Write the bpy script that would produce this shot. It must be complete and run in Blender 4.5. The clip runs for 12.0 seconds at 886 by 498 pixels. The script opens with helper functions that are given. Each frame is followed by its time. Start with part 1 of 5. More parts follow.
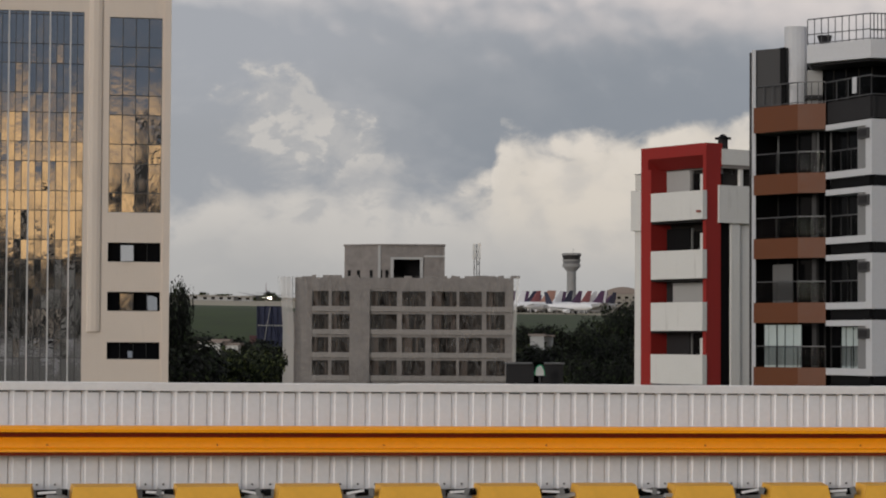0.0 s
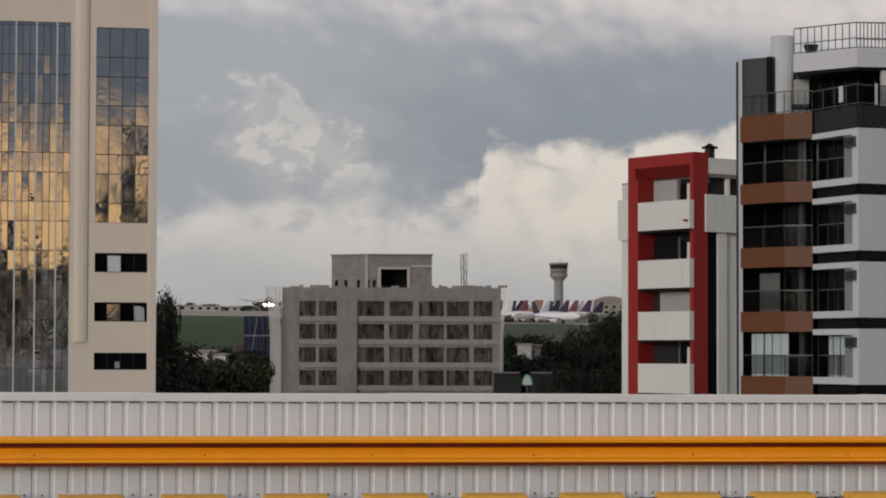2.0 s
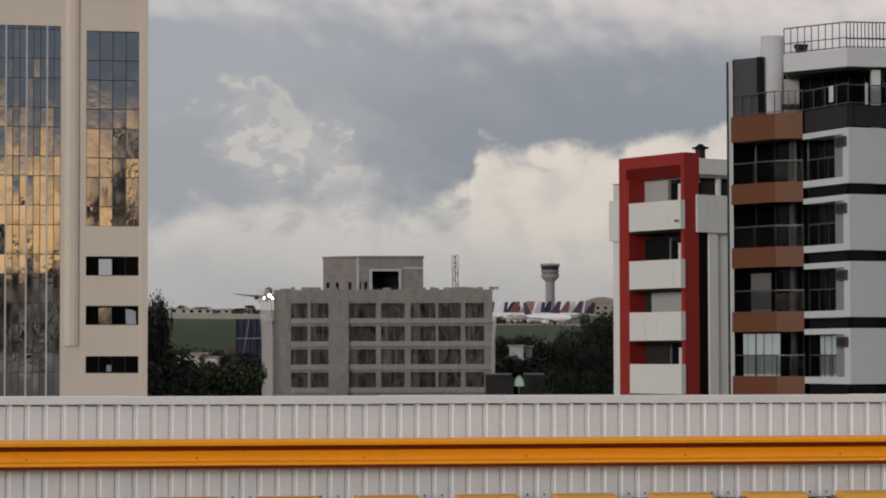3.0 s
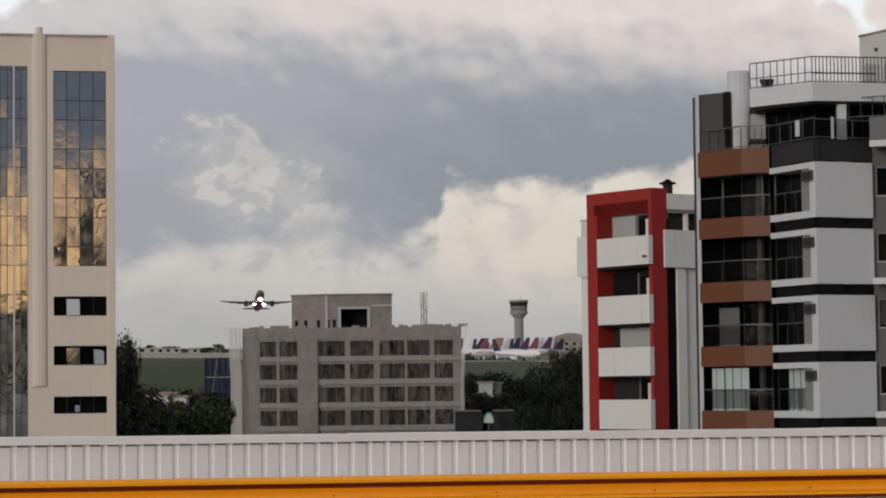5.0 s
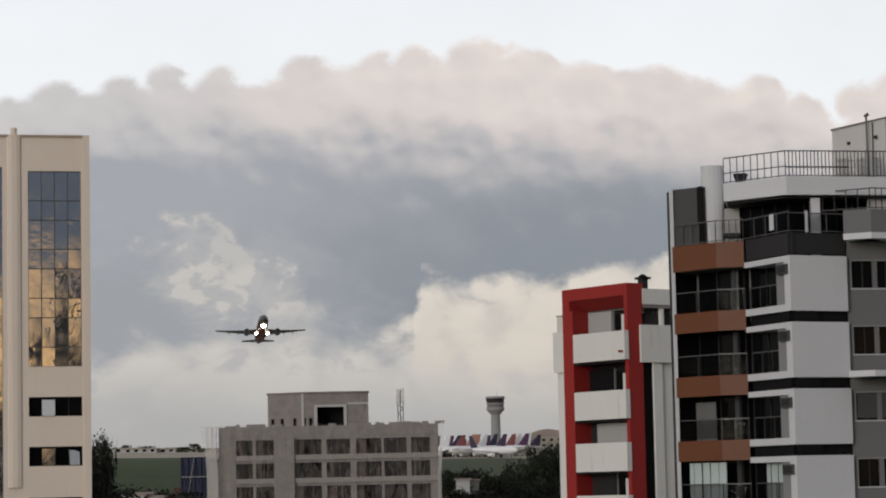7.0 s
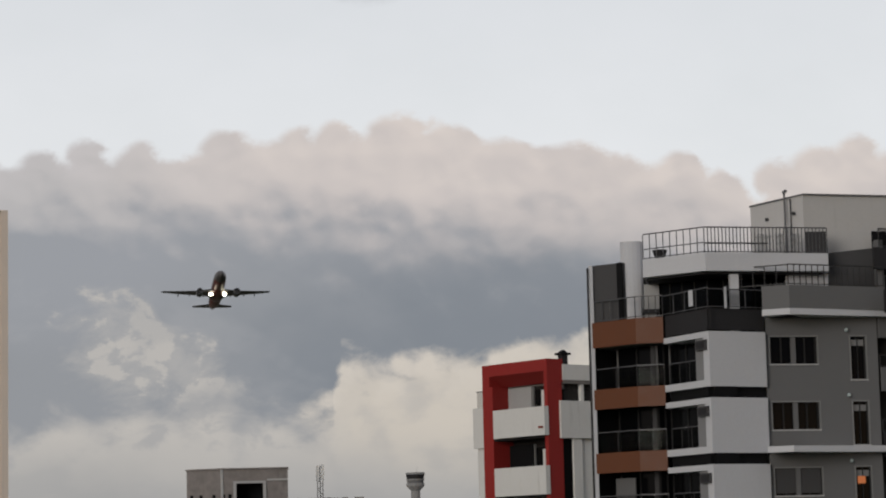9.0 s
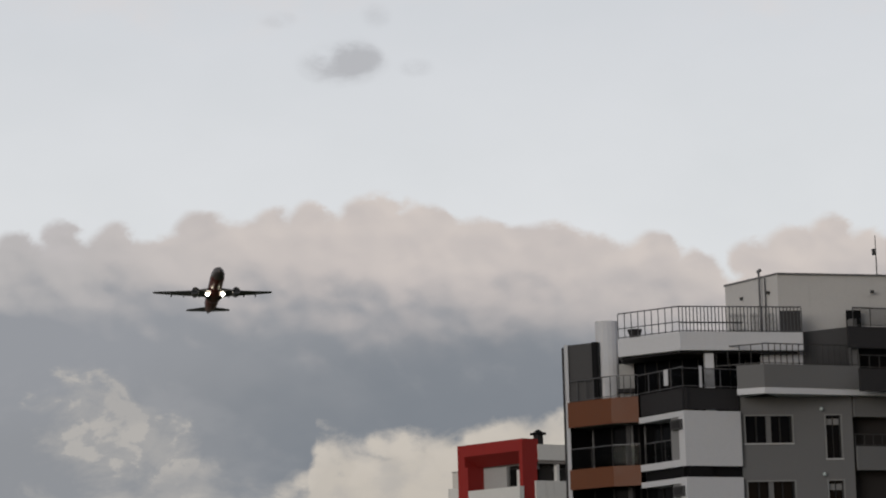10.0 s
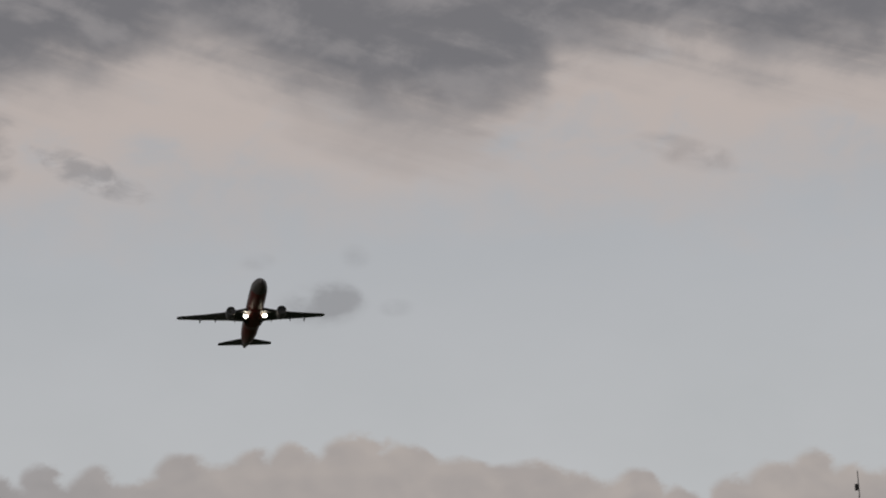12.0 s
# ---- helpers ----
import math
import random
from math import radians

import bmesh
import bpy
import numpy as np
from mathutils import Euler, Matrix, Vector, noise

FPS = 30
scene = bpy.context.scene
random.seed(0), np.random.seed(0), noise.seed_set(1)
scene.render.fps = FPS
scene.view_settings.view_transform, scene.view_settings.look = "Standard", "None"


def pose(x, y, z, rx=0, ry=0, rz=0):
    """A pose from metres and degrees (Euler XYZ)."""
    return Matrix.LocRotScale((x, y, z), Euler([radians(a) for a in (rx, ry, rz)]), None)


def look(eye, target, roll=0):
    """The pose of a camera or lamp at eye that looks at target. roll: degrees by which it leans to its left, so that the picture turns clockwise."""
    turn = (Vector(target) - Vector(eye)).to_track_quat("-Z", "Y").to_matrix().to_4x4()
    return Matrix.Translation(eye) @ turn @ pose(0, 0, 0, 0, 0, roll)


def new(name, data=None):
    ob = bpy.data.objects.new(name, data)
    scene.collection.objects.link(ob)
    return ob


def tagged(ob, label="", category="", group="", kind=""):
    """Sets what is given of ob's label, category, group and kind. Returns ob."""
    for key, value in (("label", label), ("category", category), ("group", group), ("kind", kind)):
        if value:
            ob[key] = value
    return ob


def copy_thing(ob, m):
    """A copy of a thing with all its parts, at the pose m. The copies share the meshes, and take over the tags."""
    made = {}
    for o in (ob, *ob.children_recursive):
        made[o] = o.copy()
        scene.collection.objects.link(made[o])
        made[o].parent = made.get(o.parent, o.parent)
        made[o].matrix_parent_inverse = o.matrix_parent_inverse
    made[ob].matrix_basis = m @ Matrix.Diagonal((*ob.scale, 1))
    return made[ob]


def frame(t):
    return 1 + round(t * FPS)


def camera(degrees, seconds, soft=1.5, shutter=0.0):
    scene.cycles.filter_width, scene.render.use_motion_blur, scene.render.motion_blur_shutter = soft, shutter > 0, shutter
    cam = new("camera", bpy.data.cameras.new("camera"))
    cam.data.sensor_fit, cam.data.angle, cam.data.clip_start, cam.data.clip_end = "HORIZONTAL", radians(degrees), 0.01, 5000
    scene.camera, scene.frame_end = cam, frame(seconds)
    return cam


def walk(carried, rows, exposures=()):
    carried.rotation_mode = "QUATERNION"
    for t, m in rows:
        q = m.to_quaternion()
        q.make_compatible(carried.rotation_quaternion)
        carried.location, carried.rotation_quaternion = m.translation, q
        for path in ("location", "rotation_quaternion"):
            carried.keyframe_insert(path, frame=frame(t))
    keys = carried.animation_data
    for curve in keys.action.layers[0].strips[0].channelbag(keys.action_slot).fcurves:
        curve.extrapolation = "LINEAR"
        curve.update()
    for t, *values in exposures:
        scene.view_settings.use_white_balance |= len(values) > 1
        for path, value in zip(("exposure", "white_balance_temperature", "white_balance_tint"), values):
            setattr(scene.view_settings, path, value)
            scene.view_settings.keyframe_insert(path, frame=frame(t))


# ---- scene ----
# Layout: the eye stands at (0, 0, EYE) and looks along +y. Far things are set out by
# bearing and rise (in thousandths, sideways and upward per metre ahead) and distance.
EYE = 18.0


def spot(bearing, rise, dist):
    return Vector((bearing * dist / 1000, dist, EYE + rise * dist / 1000))


# ---------------------------------------------------------------- camera
cam = camera(20.0, 12.0, soft=2.0)
PATH = [
    (0.0, 2.178, -0.300, 0.000), (0.5, 2.178, -0.283, -0.075), (1.0, 2.226, -0.237, -0.132),
    (1.5, 2.282, -0.203, -0.189), (2.0, 2.401, -0.166, -0.287), (2.5, 2.370, -0.065, -0.361),
    (3.0, 2.439, 0.140, -0.473), (3.2, 2.568, 0.175, -0.525), (4.8, 3.270, 0.560, -1.032), (5.0, 3.280, 0.640, -1.172), (5.5, 3.755, 0.842, -1.458),
    (6.0, 4.385, 1.035, -1.500), (6.5, 5.001, 1.106, -1.533), (7.0, 5.480, 1.197, -1.688), (7.2, 5.777, 1.245, -1.902), (8.8, 6.985, 1.320, -3.326),
    (9.0, 7.165, 1.335, -3.504), (9.5, 8.021, 1.406, -3.811),
    (10.0, 8.974, 1.545, -4.051), (10.5, 10.093, 1.749, -4.264), (11.0, 11.439, 1.976, -4.283),
    (11.5, 12.759, 2.166, -4.271), (12.0, 14.423, 2.268, -4.360)]
walk(cam, [(t, pose(0, 0, EYE, 90 + p, r, y)) for t, p, r, y in PATH],
     exposures=[(0, 0.0), (3, 0.0), (5, 0.05), (6.5, 0.05), (7.2, 0.0), (9, -0.2), (10, -0.3), (10.5, -0.38), (11, -0.5), (11.5, -0.75), (12, -0.88)])

# ---------------------------------------------------------------- sky and sun
SUN_UP, SUN_ROUND = radians(9), radians(215)


class Sum:
    """A value in a node tree that can be reckoned with."""
    tree = None

    def __init__(self, socket):
        self.s = socket

    @staticmethod
    def math(op, *args, clamp=False):
        n = Sum.tree.nodes.new("ShaderNodeMath")
        n.operation, n.use_clamp = op, clamp
        for i, a in enumerate(args):
            if isinstance(a, Sum):
                Sum.tree.links.new(a.s, n.inputs[i])
            else:
                n.inputs[i].default_value = a
        return Sum(n.outputs[0])

    def __add__(self, o): return Sum.math("ADD", self, o)
    def __radd__(self, o): return Sum.math("ADD", o, self)
    def __sub__(self, o): return Sum.math("SUBTRACT", self, o)
    def __rsub__(self, o): return Sum.math("SUBTRACT", o, self)
    def __mul__(self, o): return Sum.math("MULTIPLY", self, o)
    def __rmul__(self, o): return Sum.math("MULTIPLY", o, self)
    def __truediv__(self, o): return Sum.math("DIVIDE", self, o)


def step_up(x, a, b):
    """0 below a, 1 above b, smooth between."""
    n = Sum.tree.nodes.new("ShaderNodeMapRange")
    n.interpolation_type = "SMOOTHSTEP"
    Sum.tree.links.new(x.s, n.inputs[0])
    n.inputs[1].default_value, n.inputs[2].default_value = a, b
    return Sum(n.outputs[0])


def fbm(x, y, z, scale, detail=5.0, rough=0.55, warp=0.0):
    c = Sum.tree.nodes.new("ShaderNodeCombineXYZ")
    for i, a in enumerate((x, y, z)):
        if isinstance(a, Sum):
            Sum.tree.links.new(a.s, c.inputs[i])
        else:
            c.inputs[i].default_value = a
    n = Sum.tree.nodes.new("ShaderNodeTexNoise")
    n.inputs["Scale"].default_value, n.inputs["Detail"].default_value = scale, detail
    n.inputs["Roughness"].default_value, n.inputs["Distortion"].default_value = rough, warp
    Sum.tree.links.new(c.outputs[0], n.inputs["Vector"])
    return Sum(n.outputs["Fac"]) - 0.5


def billow(x, y, scale, smooth=0.35):
    """Rounded heaps, 1 in their middles."""
    c = Sum.tree.nodes.new("ShaderNodeCombineXYZ")
    Sum.tree.links.new(x.s, c.inputs[0])
    Sum.tree.links.new(y.s, c.inputs[1])
    n = Sum.tree.nodes.new("ShaderNodeTexVoronoi")
    n.voronoi_dimensions, n.feature = "2D", "SMOOTH_F1"
    n.inputs["Scale"].default_value, n.inputs["Smoothness"].default_value = scale, smooth
    Sum.tree.links.new(c.outputs[0], n.inputs["Vector"])
    return 1.0 - Sum(n.outputs["Distance"])


def profile(x, lo, hi, stops):
    """A smooth line: value over x, by stops of (x, value)."""
    n = Sum.tree.nodes.new("ShaderNodeValToRGB")
    n.color_ramp.interpolation = "EASE"
    top = max(v for _, v in stops)
    low = min(v for _, v in stops)
    els = n.color_ramp.elements
    while len(els) < len(stops):
        els.new(1.0)
    for e, (px, v) in zip(els, stops):
        e.position = (px - lo) / (hi - lo)
        g = (v - low) / (top - low)
        e.color = (g, g, g, 1)
    Sum.tree.links.new(((x - lo) / (hi - lo)).s, n.inputs[0])
    return Sum(n.outputs[0]) * (top - low) + low


def blend(fac, a, b):
    n = Sum.tree.nodes.new("ShaderNodeMix")
    n.data_type = "RGBA"
    Sum.tree.links.new(fac.s, n.inputs[0])
    for sock, v in ((n.inputs[6], a), (n.inputs[7], b)):
        if isinstance(v, tuple):
            sock.default_value = (*v, 1)
        else:
            Sum.tree.links.new(v, sock)
    return n.outputs[2]


def rgb(r, g, b):
    """Linear values of an sRGB colour in 0..255."""
    return tuple((c / 12.92 if c <= 0.04045 else ((c + 0.055) / 1.055) ** 2.4) for c in (r / 255, g / 255, b / 255))


def puff(az, el, x, y, rx, ry):
    """1 in the middle of an oval patch of sky, falling to 0 at its rim."""
    dx, dy = (az - x) / rx, (el - y) / ry
    return Sum.math("MAXIMUM", 1.0 - (dx * dx + dy * dy), 0.0)


# rounded heads of the cloud bank: bearing, height, radius
BUMPS = [(-140, 149, 10), (-122, 154, 11), (-95, 158.7, 9.4), (-76, 164.9, 9.0), (-55, 161.4, 10.1), (-20, 165.2, 11.7), (6, 168.2, 8.1), (22, 170.2, 9.0), (47, 168.1, 14.2), (68, 161.8, 15.7), (92, 153.1, 16.9), (119, 151.2, 16.2), (136, 148.3, 13.5), (160, 150.2, 12.4), (177, 144.5, 10.1), (199, 149.2, 9.4), (215, 150.8, 12.4), (230, 155.7, 10.8), (245, 150.4, 9.4)]


def make_sky():
    world = bpy.data.worlds.new("evening_sky")
    scene.world = world
    world.use_nodes = True
    t = Sum.tree = world.node_tree
    t.nodes.clear()
    co = t.nodes.new("ShaderNodeTexCoord")
    sep = t.nodes.new("ShaderNodeSeparateXYZ")
    t.links.new(co.outputs["Generated"], sep.inputs[0])
    x, y, z = (Sum(s) for s in sep.outputs)
    az = Sum.math("ARCTAN2", x, y) * 1000.0
    flat = Sum.math("SQRT", x * x + y * y)
    el = z / Sum.math("MAXIMUM", flat, 0.05) * 1000.0

    clear = t.nodes.new("ShaderNodeTexSky")
    clear.sky_type, clear.sun_disc = "NISHITA", False
    clear.sun_elevation, clear.sun_rotation = SUN_UP, SUN_ROUND
    clear.air_density, clear.dust_density = 1.0, 3.0
    dim = t.nodes.new("ShaderNodeVectorMath")
    dim.operation = "SCALE"
    t.links.new(clear.outputs[0], dim.inputs[0])
    dim.inputs[3].default_value = 0.1

    slow = fbm(az, el * 1.6, 3.0, 0.012, 4.0)
    fine = fbm(az, el * 1.3, 9.0, 0.030, 7.0, 0.6, 0.4)
    wisp = fbm(az, el * 1.6, 21.0, 0.055, 5.0, 0.52, 0.5)
    grain = fbm(az, el * 1.2, 5.0, 0.11, 5.0, 0.6)
    # which side of each swelling faces the light
    relief = (fbm(az, el * 1.4, 33.0, 0.020, 5.0, 0.5, 0.3) - fbm(az + 5.0, el * 1.4 + 11.0, 33.0, 0.020, 5.0, 0.5, 0.3)) * 1.5

    # thin high haze over the clear sky
    haze = blend(step_up(el + slow * 60.0, 150, 330), rgb(248, 250, 253), rgb(231, 234, 240))
    col = blend(Sum.math("ADD", slow * 0.2, 0.9, clamp=True), dim.outputs[0], haze)
    # high layer: pale warm streaks, then a dark sheet overhead
    veil = step_up(el + slow * 60.0 + fine * 46.0 + wisp * 16.0, 250, 318) * step_up(fine * 0.8 + slow * 0.6 + 0.5, 0.1, 0.5)
    col = blend(veil, col, rgb(243, 230, 224))
    edge = profile(az, -260.0, 320.0, [(-260, 326), (-106, 327), (-60, 337), (-19, 350), (8, 344), (32, 328), (60, 318), (108, 314), (128, 322), (140, 338), (196, 340), (222, 330), (320, 325)])
    lift = el - edge + slow * 14.0 + fine * 26.0 + wisp * 14.0
    streak = fbm(az * 0.35 + el * 0.9, el * 1.1 + az * 0.36, 41.0, 0.05, 5.0, 0.55, 0.3)
    thin = step_up(lift + streak * 40.0 + puff(az, el + (az - 62.0) * 0.3, 62, 304, 62, 18) * 14.0, -26.0, 14.0)
    col = blend(thin * 0.55, col, rgb(194, 190, 191))
    sheet = step_up(lift + streak * 24.0, -10.0, 20.0)
    col = blend(sheet * 0.92, col, blend(step_up(fine + relief * 0.8 + streak * 0.6, -0.12, 0.3), rgb(146, 146, 152), rgb(180, 177, 180)))
    scrap = step_up(puff(az, el + (az + 60.0) * 0.4, -60, 293, 34, 10) * (0.9 + wisp * 5.0 + streak * 4.0), 0.2, 1.2)
    scrap = Sum.math("MAXIMUM", scrap, step_up(puff(az, el, -104, 304, 22, 26) * (0.8 + wisp * 4.0 + fine * 3.0), 0.1, 1.2))
    col = blend(scrap * 0.6, col, rgb(180, 178, 181))
    scrap2 = step_up(puff(az, el + (az - 190.0) * 0.3, 190, 292, 28, 9) * (1.0 + wisp * 3.5 + streak * 2.0), 0.1, 1.3)
    col = blend(scrap2 * 0.45, col, rgb(186, 181, 182))
    form = puff(az, el, 36, 235, 21, 11) + puff(az, el, 42, 239, 12, 9) * 0.5 + puff(az, el, 66, 233, 9, 5) * 0.45 + puff(az, el, 50, 255, 8, 7) * 0.4 + puff(az, el, 10, 254, 10, 5) * 0.35
    lone = step_up(form * 1.1 + form * (wisp * 2.4 + grain * 1.2) + form * fine * 2.0, 0.0, 1.3)
    col = blend(lone * 0.62, col, rgb(176, 176, 180))

    # the heaped bank: rounded tops, lit rims, dark belly
    wx, wy = az + fine * 16.0 + wisp * 9.0 + grain * 5.0, el + fine * 5.0 + wisp * 8.0 + grain * 5.0
    depth = profile(az, -260.0, 320.0, [(-260, 146), (-160, 152), (-120, 160), (-60, 165), (0, 171), (55, 174), (100, 166), (150, 157), (180, 149), (191, 142), (205, 153), (240, 158), (320, 150)]) - wy
    for bx, by, br in BUMPS:
        dx, dy = wx - float(bx), wy - by
        depth = Sum.math("SMOOTH_MAX", depth, br - Sum.math("SQRT", dx * dx + dy * dy), 4.0)
    bank = step_up(depth + slow * 4.0, -1.6, 3.4)
    # swellings lit from above and the right, large and small
    lx, ly = az + fine * 14.0, el * 1.2 + wisp * 8.0
    swell = billow(lx, ly, 0.040, 0.6) - billow(lx + 4.0, ly + 7.0, 0.040, 0.6)
    knob = billow(lx + 50.0, ly, 0.085, 0.5) - billow(lx + 52.0, ly + 3.5, 0.085, 0.5)
    reach = profile(az, -260.0, 320.0, [(-260, 26), (-140, 26), (-70, 30), (-10, 40), (60, 54), (120, 50), (170, 40), (220, 46), (320, 40)])
    tone = depth / reach + slow * 0.5 + fine * 0.28 - relief * 0.30 + swell * 0.5 + knob * 0.35
    rim = blend(step_up(az + fine * 60.0, -110, 30), rgb(206, 202, 203), rgb(229, 219, 213))
    mid = blend(step_up(az + fine * 60.0, -110, 30), rgb(198, 195, 195), rgb(214, 206, 203))
    body = blend(step_up(tone, -0.25, 0.55), rim, mid)
    body = blend(step_up(tone, 0.35, 1.25), body, rgb(163, 166, 172))
    core = step_up(fine * 19.0 + slow * 44.0 + 117.0 - el - relief * 13.0 - puff(az, el, -102, 122, 66, 40) * 34.0 + puff(az, el, 60, 105, 150, 30) * 16.0, -36.0, 42.0)
    body = blend(core * 0.95, body, blend(step_up(az + slow * 200.0, -60, 60), rgb(156, 159, 164), rgb(137, 143, 151)))
    swirl = step_up(relief + fine * 0.5, 0.02, 0.3)
    body = blend(swirl * 0.14, body, rgb(194, 193, 194))
    col = blend(bank, col, body)

    # below the ragged belly the sky is pale and warm
    low = profile(az, -200.0, 300.0, [
        (-200, 60), (-130, 55), (-110, 53), (-98, 54), (-89, 57), (-80, 62), (-70, 66), (-60, 66), (-50, 64), (-36, 64), (-24, 65), (-6, 63), (8, 62), (18, 64),
        (23, 80), (30, 82), (42, 77), (75, 84), (120, 92), (170, 100), (230, 92), (300, 80)])
    heap = billow(az + wisp * 12.0, el * 1.15 + fine * 14.0, 0.055, 0.3) - 0.62
    ragged = fine * 26.0 + wisp * 24.0 + grain * 12.0 + heap * 14.0
    streaks = fbm(az * 0.8 + el * 0.5, el * 1.3 - az * 0.3, 57.0, 0.045, 6.0, 0.6, 0.6)
    under = low - el + ragged
    # torn and soft towards one side, a crisp heaped edge towards the other
    crisp = step_up(az + fine * 40.0, -10.0, 30.0)
    gap = step_up(under * (crisp * 0.6 + 0.5) + (1.0 - crisp) * streaks * 15.0, -6.0, 7.0)
    hole = puff(az + (el - 84.0) * 0.35, el, -60, 84, 36, 33) + puff(az, el, -32, 82, 14, 14) * 0.45
    thinned = step_up(hole + fine * 2.0 + wisp * 1.4 + streaks * 1.6, 0.25, 1.15) * 0.5
    broken = step_up(hole + fine * 2.2 + wisp * 2.4 + streaks * 2.6 + grain * 1.6, 0.62, 1.25) * 0.85
    present = step_up(hole, 0.0, 0.3)
    gap = Sum.math("MAXIMUM", gap, Sum.math("MAXIMUM", thinned, broken) * present)
    shred = step_up(puff(az, el, -30, 58, 90, 20) * (0.8 + wisp * 4.0 + grain * 2.0), 0.6, 1.3)
    warm = step_up(puff(az, el, 75, 64, 95, 44) + fine * 0.9, 0.1, 0.9)
    pale = blend(warm, rgb(199, 195, 190), rgb(213, 205, 194))
    # the tops of the pale heaps catch the light just under the dark belly
    pale = blend(step_up(under, 26.0, 3.0) * step_up(fine + wisp * 0.6 + heap * 0.6, -0.12, 0.2) * (crisp * 0.55 + 0.1), pale, rgb(222, 214, 204))
    pale = blend(step_up(relief + fine * 0.8 - heap * 0.5, -0.02, 0.3) * 0.38, pale, rgb(176, 175, 175))
    pale = blend(shred * 0.5, pale, rgb(160, 162, 166))
    pale = blend(step_up(50.0 - el + slow * 40.0, -8.0, 34.0) * 0.85, pale, rgb(168, 168, 168))
    col = blend(gap * step_up(150.0 - el, 0.0, 20.0), col, pale)

    # behind the viewer: dusk-blue sky with gold-lit heaps low down
    side = step_up(Sum.math("ABSOLUTE", az), 1150.0, 2000.0)
    form = fbm(x * 1000.0, z * 1700.0, y * 1000.0, 0.005, 6.0)
    gold = step_up(form * 170.0 + 76.0 - el, -12.0, 16.0)
    dusk = blend(step_up(el + form * 500.0, 150.0, 900.0), (0.105, 0.135, 0.19), (0.55, 0.56, 0.58))
    west = blend(gold, dusk, blend(step_up(form, -0.15, 0.2), (1.15, 0.72, 0.33), (0.80, 0.54, 0.30)))
    col = blend(side * step_up(el, -40.0, 20.0), col, west)
    col = blend(step_up(-1.0 * el, 0.0, 30.0), col, (0.10, 0.10, 0.09))

    back = t.nodes.new("ShaderNodeBackground")
    t.links.new(col, back.inputs[0])
    back.inputs[1].default_value = 1.0
    out = t.nodes.new("ShaderNodeOutputWorld")
    t.links.new(back.outputs[0], out.inputs[0])


make_sky()
sun = new("sun", bpy.data.lights.new("sun", "SUN"))
sun.data.energy, sun.data.angle, sun.data.color = 1.6, radians(25), (1.0, 0.94, 0.86)
sun.matrix_world = look((0, 0, 0), (-math.sin(SUN_ROUND) * math.cos(SUN_UP), -math.cos(SUN_ROUND) * math.cos(SUN_UP), -math.sin(SUN_UP)))


# ---------------------------------------------------------------- materials
def material(name, color, rough=0.7, metal=0.0, spread=0.12, size=1.0, grain=0.08, grain_size=12.0, bump=0.15,
             stain=None, streak=0.0, spec=0.5, per_piece=0.0):
    m = bpy.data.materials.new(name)
    m.use_nodes = True
    t = Sum.tree = m.node_tree
    p = t.nodes["Principled BSDF"]
    co = t.nodes.new("ShaderNodeTexCoord")
    sep = t.nodes.new("ShaderNodeSeparateXYZ")
    t.links.new(co.outputs["Object"], sep.inputs[0])
    x, y, z = (Sum(s) for s in sep.outputs)
    if per_piece:
        info = t.nodes.new("ShaderNodeObjectInfo")
        chance = Sum(info.outputs["Random"])
        x = x + chance * 37.0
    big = fbm(x, y, z, size, 4.0)
    small = fbm(x, y, z, grain_size, 3.0)
    v = big * (2 * spread) + small * (2 * grain) + 1.0
    if per_piece:
        v = v + (chance - 0.5) * per_piece
    hsv = t.nodes.new("ShaderNodeHueSaturation")
    hsv.inputs["Color"].default_value = (*color, 1)
    t.links.new(v.s, hsv.inputs["Value"])
    col = hsv.outputs[0]
    if stain:
        run = fbm(x * 3.0, y * 3.0, z * (0.25 if streak else 3.0), 1.0, 5.0, 0.6)
        col = blend(step_up(run, 0.06, 0.3) * (streak or 0.5), col, stain)
    t.links.new(col, p.inputs["Base Color"])
    r = small * 0.2 + big * 0.15 + rough
    t.links.new(r.s, p.inputs["Roughness"])
    p.inputs["Metallic"].default_value = metal
    p.inputs["Specular IOR Level"].default_value = spec
    if bump:
        b = t.nodes.new("ShaderNodeBump")
        b.inputs["Strength"].default_value, b.inputs["Distance"].default_value = bump, 0.02
        t.links.new((small + big).s, b.inputs["Height"])
        t.links.new(b.outputs[0], p.inputs["Normal"])
    return m


def glow(name, color, strength):
    m = bpy.data.materials.new(name)
    m.use_nodes = True
    p = m.node_tree.nodes["Principled BSDF"]
    p.inputs["Base Color"].default_value = (*color, 1)
    p.inputs["Emission Color"].default_value = (*color, 1)
    p.inputs["Emission Strength"].default_value = strength
    return m


def pane_glass(name, tint, clear=0.35, rough=0.03):
    """Window glass: part seen through, part mirror."""
    m = bpy.data.materials.new(name)
    m.use_nodes = True
    t = m.node_tree
    p = t.nodes["Principled BSDF"]
    p.inputs["Base Color"].default_value = (*tint, 1)
    p.inputs["Roughness"].default_value = rough
    p.inputs["IOR"].default_value = 1.5
    see = t.nodes.new("ShaderNodeBsdfTransparent")
    see.inputs[0].default_value = (*[0.78 + 0.2 * c for c in tint], 1)
    mix = t.nodes.new("ShaderNodeMixShader")
    mix.inputs[0].default_value = clear
    t.links.new(p.outputs[0], mix.inputs[1])
    t.links.new(see.outputs[0], mix.inputs[2])
    t.links.new(mix.outputs[0], t.nodes["Material Output"].inputs[0])
    return m


